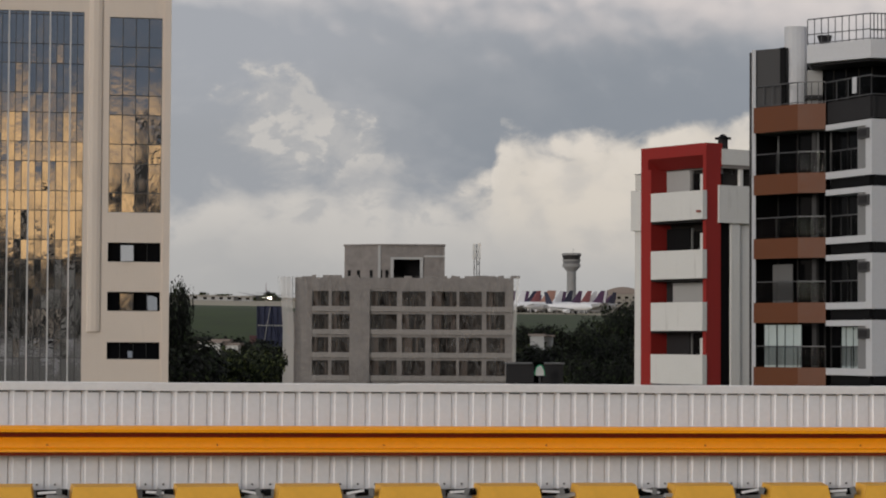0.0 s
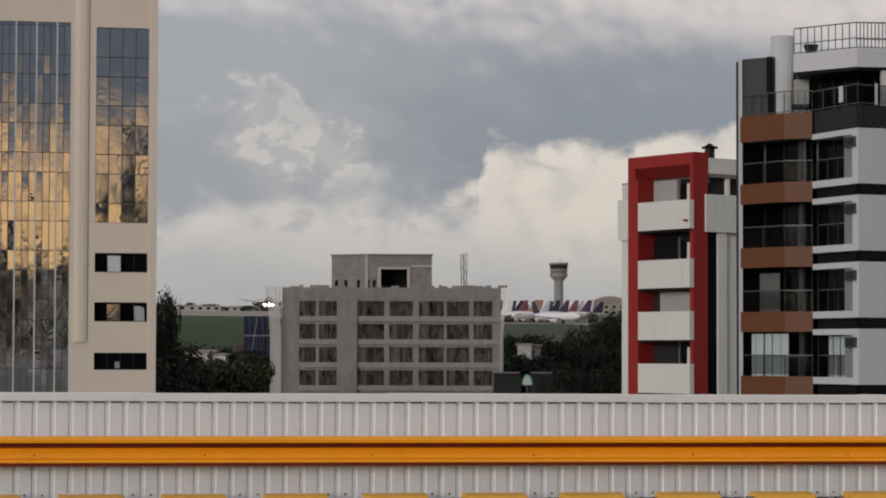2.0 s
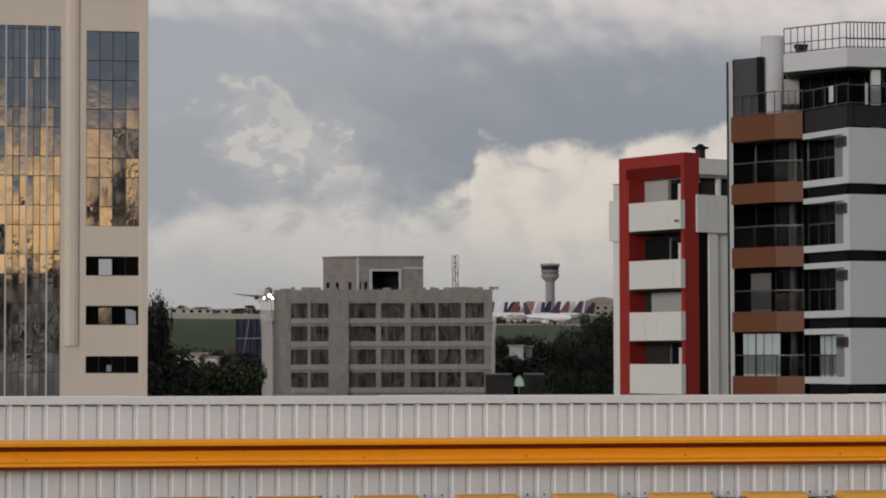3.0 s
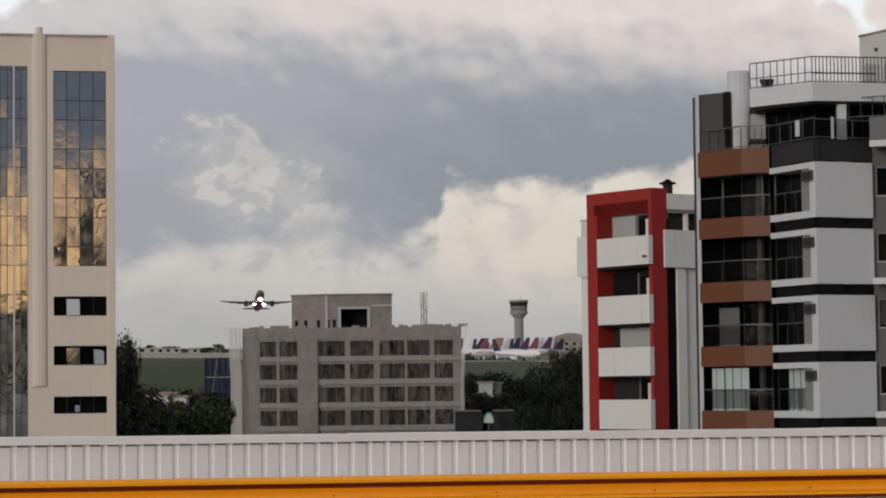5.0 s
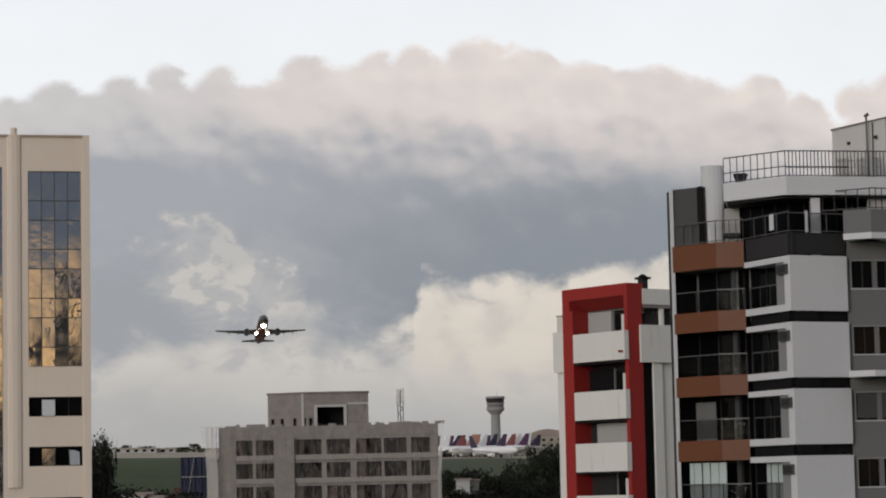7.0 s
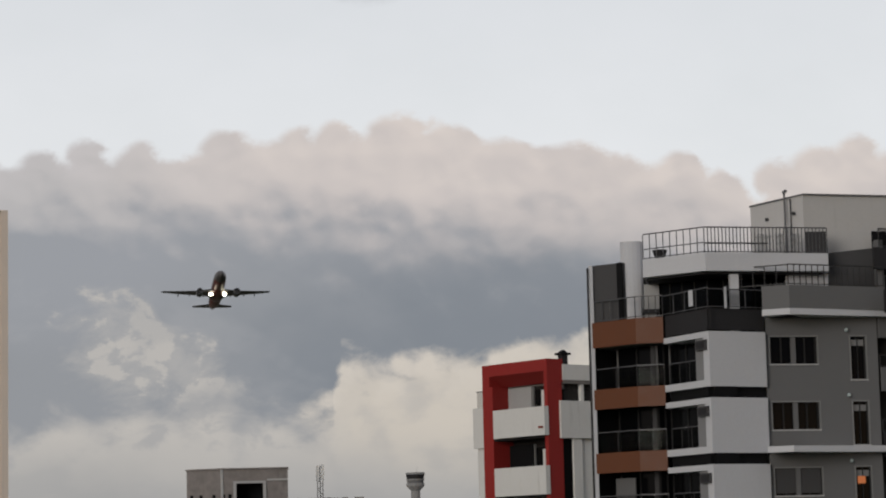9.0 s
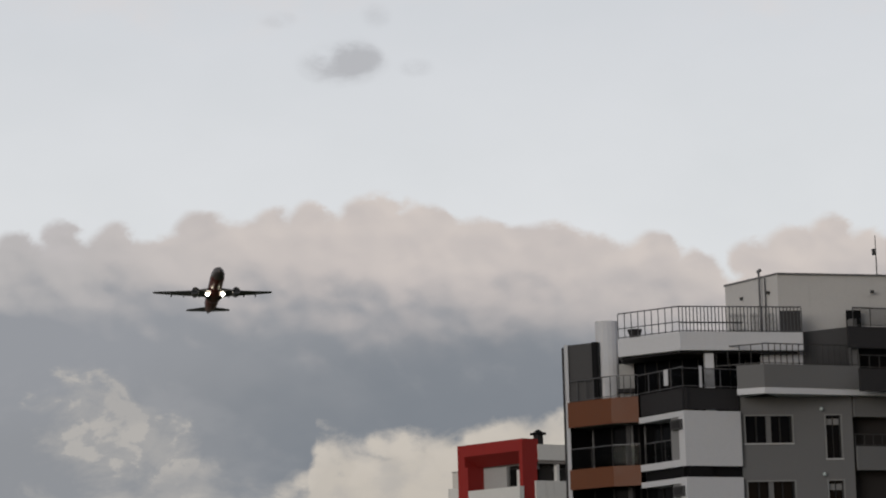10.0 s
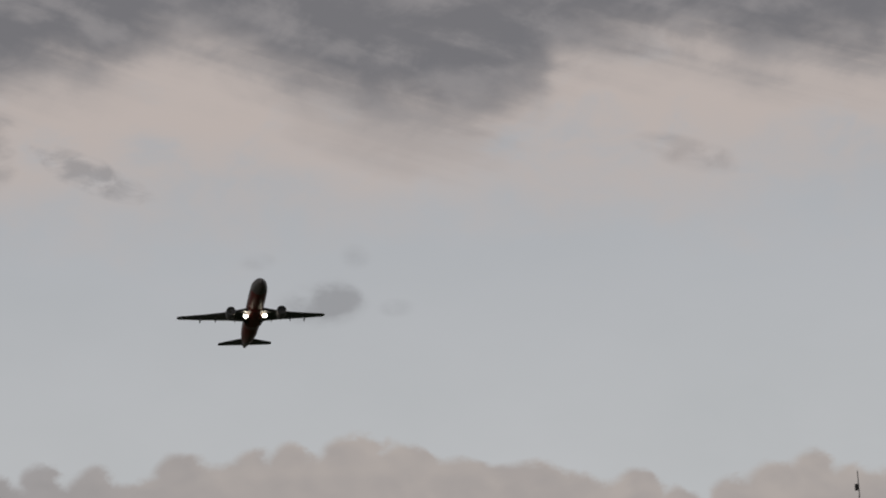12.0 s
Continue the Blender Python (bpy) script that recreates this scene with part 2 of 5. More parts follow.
M = {
    "beige": material("beige_render", (0.63, 0.545, 0.475), 0.8, spread=0.06, size=0.3, stain=(0.47, 0.405, 0.355), streak=0.35),
    "beige_trim": material("weathered_coping", (0.34, 0.28, 0.23), 0.85, spread=0.1),
    "mirror_glass": material("bronze_mirror_glass", (0.60, 0.58, 0.55), 0.05, 0.95, spread=0.03, grain=0.0, bump=0.23, size=0.35, grain_size=0.7, per_piece=0.10),
    "mullion": material("dark_mullion", (0.07, 0.07, 0.07), 0.5, 0.4),
    "fin": material("pale_fin", (0.55, 0.54, 0.54), 0.45, 0.3),
    "dark_glass": material("dark_window_glass", (0.004, 0.0042, 0.005), 0.08, spread=0.05, grain=0.0, bump=0.0, per_piece=0.5, spec=0.07),
    "concrete": material("bare_concrete", (0.20, 0.182, 0.174), 0.9, spread=0.30, size=0.45, grain=0.28, grain_size=1.6, stain=(0.11, 0.098, 0.09), streak=0.8),
    "concrete_dark": material("darkened_block_wall", (0.024, 0.016, 0.013), 0.95, spread=0.25, size=0.6, grain=0.2, grain_size=4.0),
    "red": material("red_render", (0.26, 0.012, 0.009), 0.75, spread=0.08, size=0.4, stain=(0.15, 0.008, 0.009), streak=0.4),
    "white": material("white_render", (0.62, 0.615, 0.60), 0.75, spread=0.06, size=0.4, stain=(0.40, 0.39, 0.37), streak=0.65),
    "white_clean": material("white_paint", (0.51, 0.515, 0.54), 0.7, spread=0.03, size=0.5, stain=(0.62, 0.62, 0.62), streak=0.2),
    "brown": material("terracotta_cladding", (0.115, 0.033, 0.0075), 0.6, spread=0.1, size=0.8, grain=0.08, grain_size=5.0),
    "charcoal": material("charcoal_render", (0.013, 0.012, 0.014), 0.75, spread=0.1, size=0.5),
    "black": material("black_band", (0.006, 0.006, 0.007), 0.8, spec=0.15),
    "grey": material("grey_render", (0.125, 0.125, 0.127), 0.8, spread=0.05, size=0.4, stain=(0.115, 0.115, 0.115), streak=0.3),
    "grey_light": material("pale_grey_render", (0.36, 0.36, 0.36), 0.8, spread=0.06, size=0.4, stain=(0.27, 0.27, 0.27), streak=0.3),
    # room walls near black: the missing light indoors is put into the colour
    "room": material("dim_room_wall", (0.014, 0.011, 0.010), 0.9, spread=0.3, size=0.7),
    "curtain": material("pale_curtain", (0.40, 0.46, 0.46), 0.9, spread=0.1, size=3.0),
    "frame_dark": material("dark_window_frame", (0.02, 0.02, 0.02), 0.5, 0.3),
    "frame_pale": material("grey_window_frame", (0.22, 0.22, 0.22), 0.5, 0.3),
    "rail": material("grey_rail_metal", (0.075, 0.075, 0.08), 0.5, 0.3, bump=0.0),
    "rail_dark": material("dark_rail_metal", (0.03, 0.03, 0.03), 0.5, 0.3, bump=0.0),
    "rail_glass": pane_glass("rail_glass", (0.02, 0.022, 0.022), 0.965),
    "sheet": material("white_trapezoid_sheet", (0.74, 0.745, 0.775), 0.45, 0.1, spread=0.05, size=0.5, stain=(0.50, 0.49, 0.49), streak=0.4),
    "cap": material("white_cap_flashing", (0.80, 0.78, 0.78), 0.4, 0.1, spread=0.05, size=0.7),
    "yellow": material("amber_beam_paint", (0.95, 0.355, 0.004), 0.35, spread=0.06, size=0.6, stain=(0.70, 0.23, 0.002), streak=0.3),
    "yellow_plain": material("yellow_paint", (0.80, 0.42, 0.05), 0.5, spread=0.08, size=1.5),
    "block_brown": material("brown_hollow_block", (0.065, 0.046, 0.037), 0.95, spread=0.2, size=0.6, grain=0.2, grain_size=4.0),
    "room_render": material("weathered_pale_render", (0.45, 0.44, 0.43), 0.8, spread=0.07, size=0.4, stain=(0.33, 0.32, 0.31), streak=0.35),
    # dark red: painted shade on the beam, plain paint on bolts and spout
    "red_shade": material("red_paint_and_shade", (0.20, 0.020, 0.004), 0.6),
    "grey_mid": material("cement_grey_slab", (0.24, 0.222, 0.21), 0.85, spread=0.12, size=0.3, stain=(0.17, 0.155, 0.14), streak=0.6),
    "grass": material("rough_grass", (0.024, 0.041, 0.010), 0.95, spread=0.6, size=0.09, grain=0.35, grain_size=0.45, bump=0.0, stain=(0.07, 0.08, 0.02), streak=0.0),
    "slate": material("slate_grey_render", (0.050, 0.049, 0.051), 0.8, spread=0.08, size=0.4),
    # reveal grey is darkened, with the shade put into its colour
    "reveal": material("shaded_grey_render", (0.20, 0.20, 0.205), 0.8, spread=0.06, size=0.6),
    "trim_grey": material("pale_window_surround", (0.20, 0.20, 0.20), 0.8, spread=0.06, size=0.6),
    "asphalt": material("asphalt", (0.05, 0.05, 0.05), 0.9),
    "dry_field": material("dry_airfield", (0.29, 0.26, 0.20), 0.95, spread=0.3, size=0.02, grain=0.2, grain_size=0.2, bump=0.0),
}


M["warm_lamp"] = glow("warm_lamplight", (0.55, 0.17, 0.06), 0.35)


# ---------------------------------------------------------------- building helpers
def box(bm, x0, x1, y0, y1, z0, z1):
    """A box into bm, between the given limits."""
    v = [bm.verts.new((x, y, z)) for x in (x0, x1) for y in (y0, y1) for z in (z0, z1)]
    for f in ((0, 1, 3, 2), (4, 6, 7, 5), (0, 4, 5, 1), (2, 3, 7, 6), (0, 2, 6, 4), (1, 5, 7, 3)):
        bm.faces.new([v[i] for i in f])
    return bm


def prism(bm, plan, z0, z1):
    """A plan of (x, y), counter-clockwise from above, drawn up from z0 to z1."""
    lo = [bm.verts.new((x, y, z0)) for x, y in plan]
    hi = [bm.verts.new((x, y, z1)) for x, y in plan]
    n = len(plan)
    for i in range(n):
        bm.faces.new((lo[i], lo[(i + 1) % n], hi[(i + 1) % n], hi[i]))
    bm.faces.new(hi)
    bm.faces.new(lo[::-1])
    return bm


def tube(bm, a, b, r0, r1=None, n=8):
    """A round bar from a to b."""
    a, b = Vector(a), Vector(b)
    q = (b - a).to_track_quat("Z", "Y").to_matrix()
    r1 = r0 if r1 is None else r1
    rings = []
    for p, r in ((a, r0), (b, r1)):
        rings.append([bm.verts.new(p + q @ Vector((r * math.cos(i * math.tau / n), r * math.sin(i * math.tau / n), 0))) for i in range(n)])
    for i in range(n):
        bm.faces.new((rings[0][i], rings[0][(i + 1) % n], rings[1][(i + 1) % n], rings[1][i]))
    bm.faces.new(rings[1])
    bm.faces.new(rings[0][::-1])
    return bm


def mesh_of(bm, name, mat):
    me = bpy.data.meshes.new(name)
    bmesh.ops.recalc_face_normals(bm, faces=bm.faces)
    bm.to_mesh(me)
    bm.free()
    me.materials.append(M[mat] if isinstance(mat, str) else mat)
    return me


def part(name, bm, mat, parent, label="", at=None):
    ob = new(name, mesh_of(bm, name, mat))
    ob.parent = parent
    if at is not None:
        ob.matrix_local = at
    return tagged(ob, label)


def share(name, mesh, parent, at):
    """One more piece on a shared mesh."""
    ob = new(name, mesh)
    ob.parent = parent
    ob.matrix_local = at
    return ob


def thing(name, m, label, category, group="", kind=""):
    ob = new(name)
    ob.matrix_world = m
    ob.empty_display_size = 0.5
    return tagged(ob, label, category, group, kind)


def B(*lims):
    return box(bmesh.new(), *lims)


# ---------------------------------------------------------------- ground
def ground_height(x, y):
    """Flat town near by, rising to the airfield's plateau."""
    def ease(a, b, v):
        k = min(1, max(0, (v - a) / (b - a)))
        return k * k * (3 - 2 * k)
    side = x / max(y, 1) * 1000
    left = ease(-20, -60, side)
    z = 10 * ease(330, 700, y) + (8 + 13.3 * left) * ease(700, 880, y) + (16.5 - 7.6 * left) * ease(880 + 60 * left, 1330, y)
    z += 1.2 * noise.noise((x * 0.01, y * 0.01, 0)) * ease(300, 600, y)
    z -= 30 * ease(1900, 4500, y)
    return z if y > 0 else 0.0


def make_ground():
    bm = bmesh.new()
    xs = [-4600, -2500, -1200, -700, -450] + list(range(-320, 321, 16)) + [450, 700, 1200, 2500, 4600]
    ys = [-4600, -1500, -400, 0, 150, 300] + list(range(340, 1500, 20)) + [1600, 1750, 1950, 2300, 2800, 3500, 4700]
    grid = [[bm.verts.new((x, y, ground_height(x, y))) for x in xs] for y in ys]
    for j in range(len(ys) - 1):
        for i in range(len(xs) - 1):
            bm.faces.new((grid[j][i], grid[j][i + 1], grid[j + 1][i + 1], grid[j + 1][i]))
    ob = new("ground", mesh_of(bm, "ground", "grass"))
    for p in ob.data.polygons:
        p.use_smooth = True
        p.material_index = 1 if p.center.y > (885 if p.center.x < 0 else 1235) else 0
    ob.data.materials.append(M["dry_field"])
    tagged(ob, "rough green grass slope rising to an airfield", "ground", kind="structure")


make_ground()


# ---------------------------------------------------------------- near roof edge with ribbed cladding
def make_parapet():
    d, turn = 37.0, math.radians(10)
    base = thing("warehouse", pose(-0.047, d, 0, 0, 0.15, math.degrees(turn)), "white ribbed-sheet warehouse wall with an amber steel beam", "building")
    top, cap_low, low = EYE - 0.578, EYE - 0.70, EYE - 2.12
    x0, x1 = -26.0, 30.0
    part("body", B(x0, x1, 0.12, 22, 0, top - 1.3), "grey_light", base)
    pitch, n = 0.257, 217
    bm = bmesh.new()
    prof = [(0.0, 0.0), (0.172, 0.0), (0.190, 0.018), (0.236, 0.018)]
    pts = []
    for i in range(n):
        pts += [(x0 + i * pitch + px, py) for px, py in prof]
    rows = [[bm.verts.new((x, y, z)) for x, y in pts] for z in (low, cap_low + 0.02)]
    for i in range(len(pts) - 1):
        bm.faces.new((rows[0][i], rows[0][i + 1], rows[1][i + 1], rows[1][i]))
    part("ribbed_sheet", bm, "sheet", base, "off-white trapezoid metal sheet")
    # grey strips on the flats, added as the shadow under the cap
    bm = bmesh.new()
    for i in range(n):
        box(bm, x0 + i * pitch + 0.012, x0 + i * pitch + 0.172, -0.016, 0.0, cap_low - 0.022, cap_low)
    tagged(part("filler_strip", bm, "grey", base), "grey strips imitating the cap's shadow", kind="stuff")
    bm = bmesh.new()
    for i in range(n):
        tube(bm, (x0 + i * pitch + 0.08, 0.0, low + 0.075), (x0 + i * pitch + 0.08, -0.012, low + 0.075), 0.016, n=6)
    tagged(part("screw_heads", bm, "mullion", base), "dark screw heads along the sheet", kind="stuff")
    part("lower_wall", B(x0, x1, 0.06, 0.119, 0, low + 0.02), "grey_light", base)
    x, k = x0, 0
    while x < x1:
        w = 3.62
        b = bmesh.new()
        zz = 0.006 if k % 2 else 0.0
        plan = [(-0.05, cap_low), (-0.05, top - 0.012), (-0.03, top), (0.32, top - 0.03), (0.32, top - 0.06), (-0.02, top - 0.03), (-0.02, cap_low)]
        lo = [b.verts.new((x + 0.004, py - zz, pz + zz)) for py, pz in plan]
        hi = [b.verts.new((x + w + 0.03, py - zz, pz + zz)) for py, pz in plan]
        for i in range(len(plan)):
            j = (i + 1) % len(plan)
            b.faces.new((lo[i], lo[j], hi[j], hi[i]))
        b.faces.new(lo), b.faces.new(hi[::-1])
        part("cap_flashing", b, "cap", base)
        x, k = x + w, k + 1
    bz0, bz1 = EYE - 1.620, EYE - 1.195
    # steel channel: an overhanging head, a web, a foot and the dark slots between, whose shade is painted
    beam = new("beam")
    beam.parent = base
    tagged(beam, "amber painted steel channel beam")

    def bar(name, sec, mat="yellow"):
        b = bmesh.new()
        lo = [b.verts.new((x0, y, z)) for y, z in sec]
        hi = [b.verts.new((x1, y, z)) for y, z in sec]
        for i in range(len(sec)):
            j = (i + 1) % len(sec)
            b.faces.new((lo[i], lo[j], hi[j], hi[i]))
        b.faces.new(lo), b.faces.new(hi[::-1])
        return part(name, b, mat, beam)
    bar("head", [(-0.10, bz1), (-0.25, bz1 - 0.005), (-0.33, bz1 - 0.05), (-0.33, bz1 - 0.092), (-0.10, bz1 - 0.092)])
    bar("web", [(-0.10, bz1 - 0.165), (-0.15, bz1 - 0.17), (-0.22, bz0 + 0.115), (-0.30, bz0 + 0.085), (-0.31, bz0 + 0.05), (-0.10, bz0 + 0.05)])
    # dark red on back and foot stands in for the shade there
    bar("back", [(-0.04, bz1 - 0.01), (-0.17, bz1 - 0.095), (-0.15, bz1 - 0.164), (-0.04, bz1 - 0.164)], "red_shade")
    bar("foot", [(-0.04, bz0 + 0.046), (-0.29, bz0 + 0.046), (-0.27, bz0), (-0.04, bz0)], "red_shade")
    bolt = mesh_of(tube(bmesh.new(), (0, 0, 0), (0, -0.02, 0), 0.014, n=6), "bolt", "red_shade")
    for i in range(23):
        share("bolt", bolt, beam, pose(x0 + 0.9 + i * 2.42, -0.19, bz0 + 0.15))
    br = mesh_of(B(-0.03, 0.03, -0.09, 0.0, 0, 0.3), "bracket", "frame_pale")
    for i in range(24):
        share("bracket", br, base, pose(x0 + 1.1 + i * 2.42, 0.0, bz0 + 0.02))
    # row of yellow hoods along the foot of the cladding
    hood = bmesh.new()
    w = 0.53
    lo = [hood.verts.new(p) for p in ((-w, -0.75, -0.5), (w, -0.75, -0.5), (w, -0.3, -0.5), (-w, -0.3, -0.5))]
    hi = [hood.verts.new(p) for p in ((-w + 0.1, -0.68, 0.0), (w - 0.1, -0.68, 0.0), (w - 0.07, -0.3, 0.03), (-w + 0.07, -0.3, 0.03))]
    for i in range(4):
        hood.faces.new((lo[i], lo[(i + 1) % 4], hi[(i + 1) % 4], hi[i]))
    hood.faces.new(hi), hood.faces.new(lo[::-1])
    hm = mesh_of(hood, "hood", "yellow_plain")
    for i in range(36):
        share("hood", hm, base, pose(x0 + 0.66 + i * 1.457, 0.0, EYE - 2.045))
    part("gutter", B(x0, x1, -0.95, -0.28, EYE - 2.5, EYE - 2.28), "concrete", base)
    pipe = mesh_of(tube(bmesh.new(), (-0.22, -0.5, 0), (0.22, -0.5, 0.02), 0.05), "pipe", "black")
    strap = mesh_of(B(-0.13, 0.13, -0.64, -0.61, -0.02, 0.015), "strap", "cap")
    clip = mesh_of(B(-0.035, 0.035, -0.66, -0.6, -0.07, 0.03), "clip", "frame_pale")
    junk = mesh_of(B(-0.13, 0.13, -0.6, -0.35, -0.10, -0.05), "clamp", "grey_light")
    for i in range(36):
        x = x0 + 0.66 + (i + 0.5) * 1.457
        share("pipe", pipe, base, pose(x, 0, EYE - 2.15, 0, 0, 4 * (i % 3 - 1)))
        share("clamp", junk, base, pose(x + 0.07 * (i % 4 - 1.5), 0, EYE - 2.11, 0, 6 * (i % 3 - 1), 9 * (i % 5 - 2)))
        share("strap", strap, base, pose(x - 0.12 + 0.05 * (i % 3), 0, EYE - 2.12, 0, 7 * (i % 4 - 1.5), 0))
        share("clip", clip, base, pose(x + 0.16 - 0.06 * (i % 4), 0, EYE - 2.10, 0, 15 * (i % 3 - 1), 0))


make_parapet()


# ---------------------------------------------------------------- beige office tower with mirror glass
def mirror_field(parent, name, xs, zs, y, seed, tilt=0.5):
    """Panes between the lines xs and zs, each a little out of true."""
    rnd = random.Random(seed)
    win = new(name)
    win.parent = parent
    sheets = {}
    for i in range(len(xs) - 1):
        for j in range(len(zs) - 1):
            w, h = round(xs[i + 1] - xs[i], 3), round(zs[j + 1] - zs[j], 3)
            if (w, h) not in sheets:
                sheets[w, h] = mesh_of(B(-w / 2 + 0.01, w / 2 - 0.01, 0, 0.02, -h / 2 + 0.01, h / 2 - 0.01), "pane", "mirror_glass")
            share("pane", sheets[w, h], win, pose((xs[i] + xs[i + 1]) / 2, y, (zs[j] + zs[j + 1]) / 2,
                                                  rnd.gauss(0, tilt * 0.7), 0, rnd.gauss(0, tilt)))
    return win


def bars(parent, win, xs, zs, y0, y1, width, mat="mullion"):
    h = mesh_of(B(xs[0], xs[-1], y0, y1, -width / 2, width / 2), "transom", mat)
    v = mesh_of(B(-width / 2, width / 2, y0 + 0.003, y1, zs[0], zs[-1]), "mullion", mat)
    for z in zs:
        share("transom", h, win, pose(0, 0, z))
    for x in xs:
        share("mullion", v, win, pose(x, 0, 0))


def make_office():
    b = thing("office_tower", pose(-17.27, 157, 0, 0, 0, 11), "beige rendered office tower with bronze mirror glass", "building")
    Z = EYE
    top = Z + 22.5
    L = -16.0
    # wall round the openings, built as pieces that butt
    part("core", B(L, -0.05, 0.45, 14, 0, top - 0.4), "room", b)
    def wall(x0, x1, z0, z1):
        part("wall_panel", B(x0, x1, 0, 0.449, z0, z1), "beige", b)
    g0, g1 = Z + 8.13, Z + 20.35
    wall(-3.70, 0, g1, top)
    wall(-3.70, -0.0, Z + 6.25, g0)
    wall(-3.70, -0.0, Z + 3.18, Z + 5.05)
    wall(-3.70, -0.0, Z + 0.04, Z + 1.98)
    wall(-3.70, -0.0, Z - 3.1, Z - 1.02)
    wall(-3.70, -0.0, 0, Z - 4.2)
    for z0, z1 in ((g0, g1), (Z + 5.05, Z + 6.25), (Z + 1.98, Z + 3.18), (Z - 1.02, Z + 0.04), (Z - 4.2, Z - 3.1)):
        wall(-0.42, 0.0, z0, z1)
    wall(-5.28, -3.70, 0, top)
    wall(L, -5.28, Z + 20.6, top)
    wall(L, -11.58, 0, Z + 20.6)
    # right corner rib, rounded pilaster and coping
    part("corner_rib", B(-0.30, 0.12, -0.16, 0.3, 0, top + 0.12), "beige", b)
    bm = bmesh.new()
    prism(bm, [(-4.98, 0), (-4.92, -0.1), (-4.7, -0.17), (-4.4, -0.17), (-4.18, -0.1), (-4.12, 0)], Z + 0.7, top + 0.1)
    prism(bm, [(-4.75, -0.08), (-4.62, -0.16), (-4.48, -0.16), (-4.35, -0.08), (-4.35, 0.1), (-4.75, 0.1)], top + 0.1, top + 0.55)
    part("pilaster", bm, "beige", b)
    part("coping", B(L, -0.31, -0.1, 0.6, top, top + 0.13), "beige_trim", b, "weathered dark coping")
    part("side_wall", B(-0.049, 0.0, 0.45, 14, 0, top), "beige", b)
    part("roof", B(L, -0.05, 0.6, 14, top - 0.4, top - 0.25), "concrete", b)
    # glazed field beside the pilaster
    zs, z, k = [g0], g0, 0
    while z < g1 - 0.3:
        z += (1.22, 1.83)[k % 2]
        k += 1
        zs.append(min(z, g1))
    xs = [-3.70 + i * 0.82 for i in range(5)]
    w = mirror_field(b, "window", xs, zs, 0.10, 3, 0.22)
    tagged(w, "bronze mirror window grid")
    bars(b, w, xs, zs, 0.05, 0.12, 0.055)
    # tall curtain wall
    zs, z, k = [Z - 4.0], Z - 4.0, 0
    while z < Z + 20.5:
        z += (1.22, 1.83)[k % 2]
        k += 1
        zs.append(min(z, Z + 20.6))
    xs = [-5.28 - i * 0.42 for i in range(16)][::-1]
    w = mirror_field(b, "curtain_wall", xs, zs, 0.10, 8, 0.35)
    tagged(w, "bronze mirror curtain wall with pale fins")
    bars(b, w, xs, zs, 0.05, 0.12, 0.045)
    fin = mesh_of(B(-0.045, 0.045, -0.08, 0.05, Z - 4.0, Z + 20.6), "fin", "fin")
    for i in range(5):
        share("fin", fin, w, pose(-6.12 - i * 1.26, 0, 0))
    # three strip windows
    for k, z0 in enumerate((Z + 5.05, Z + 1.98, Z - 1.02, Z - 4.2)):
        z1 = z0 + 1.15
        w = new("strip_window")
        w.parent = b
        part("frame", B(-3.70, -0.42, 0.2, 0.26, z0, z0 + 0.05), "frame_dark", w)
        for i in range(4):
            x0 = -3.70 + i * 0.82
            part("pane", B(x0 + 0.02, x0 + 0.80, 0.24, 0.26, z0 + 0.05, z1), "dark_glass", w)
            part("mullion", B(x0 + 0.80, x0 + 0.84, 0.19, 0.27, z0 + 0.05, z1), "frame_dark", w)
        if k == 0:
            part("tilted_sash", B(0, 0.8, 0, 0.03, 0, 1.05), "mirror_glass", w, "sash tilted open", pose(-2.9, -0.12, z0 + 0.03, -16, 0, 0))
        if k == 1:
            part("tilted_sash", B(0, 0.8, 0, 0.03, 0, 1.05), "mirror_glass", w, "sash tilted open", pose(-2.9, 0.05, z0 + 0.03, -1.4, 0, 0))
            part("tilted_sash", B(0, 0.62, 0, 0.03, 0, 0.95), "mirror_glass", w, "sash tilted open", pose(-1.2, 0.0, z0 + 0.05, -13, 0, 5))
        if k == 2:
            part("tilted_sash", B(0, 0.3, 0, 0.03, 0, 0.42), "mirror_glass", w, "sash tilted open", pose(-2.4, 0.02, z0 + 0.1, -9, 0, 8))


make_office()


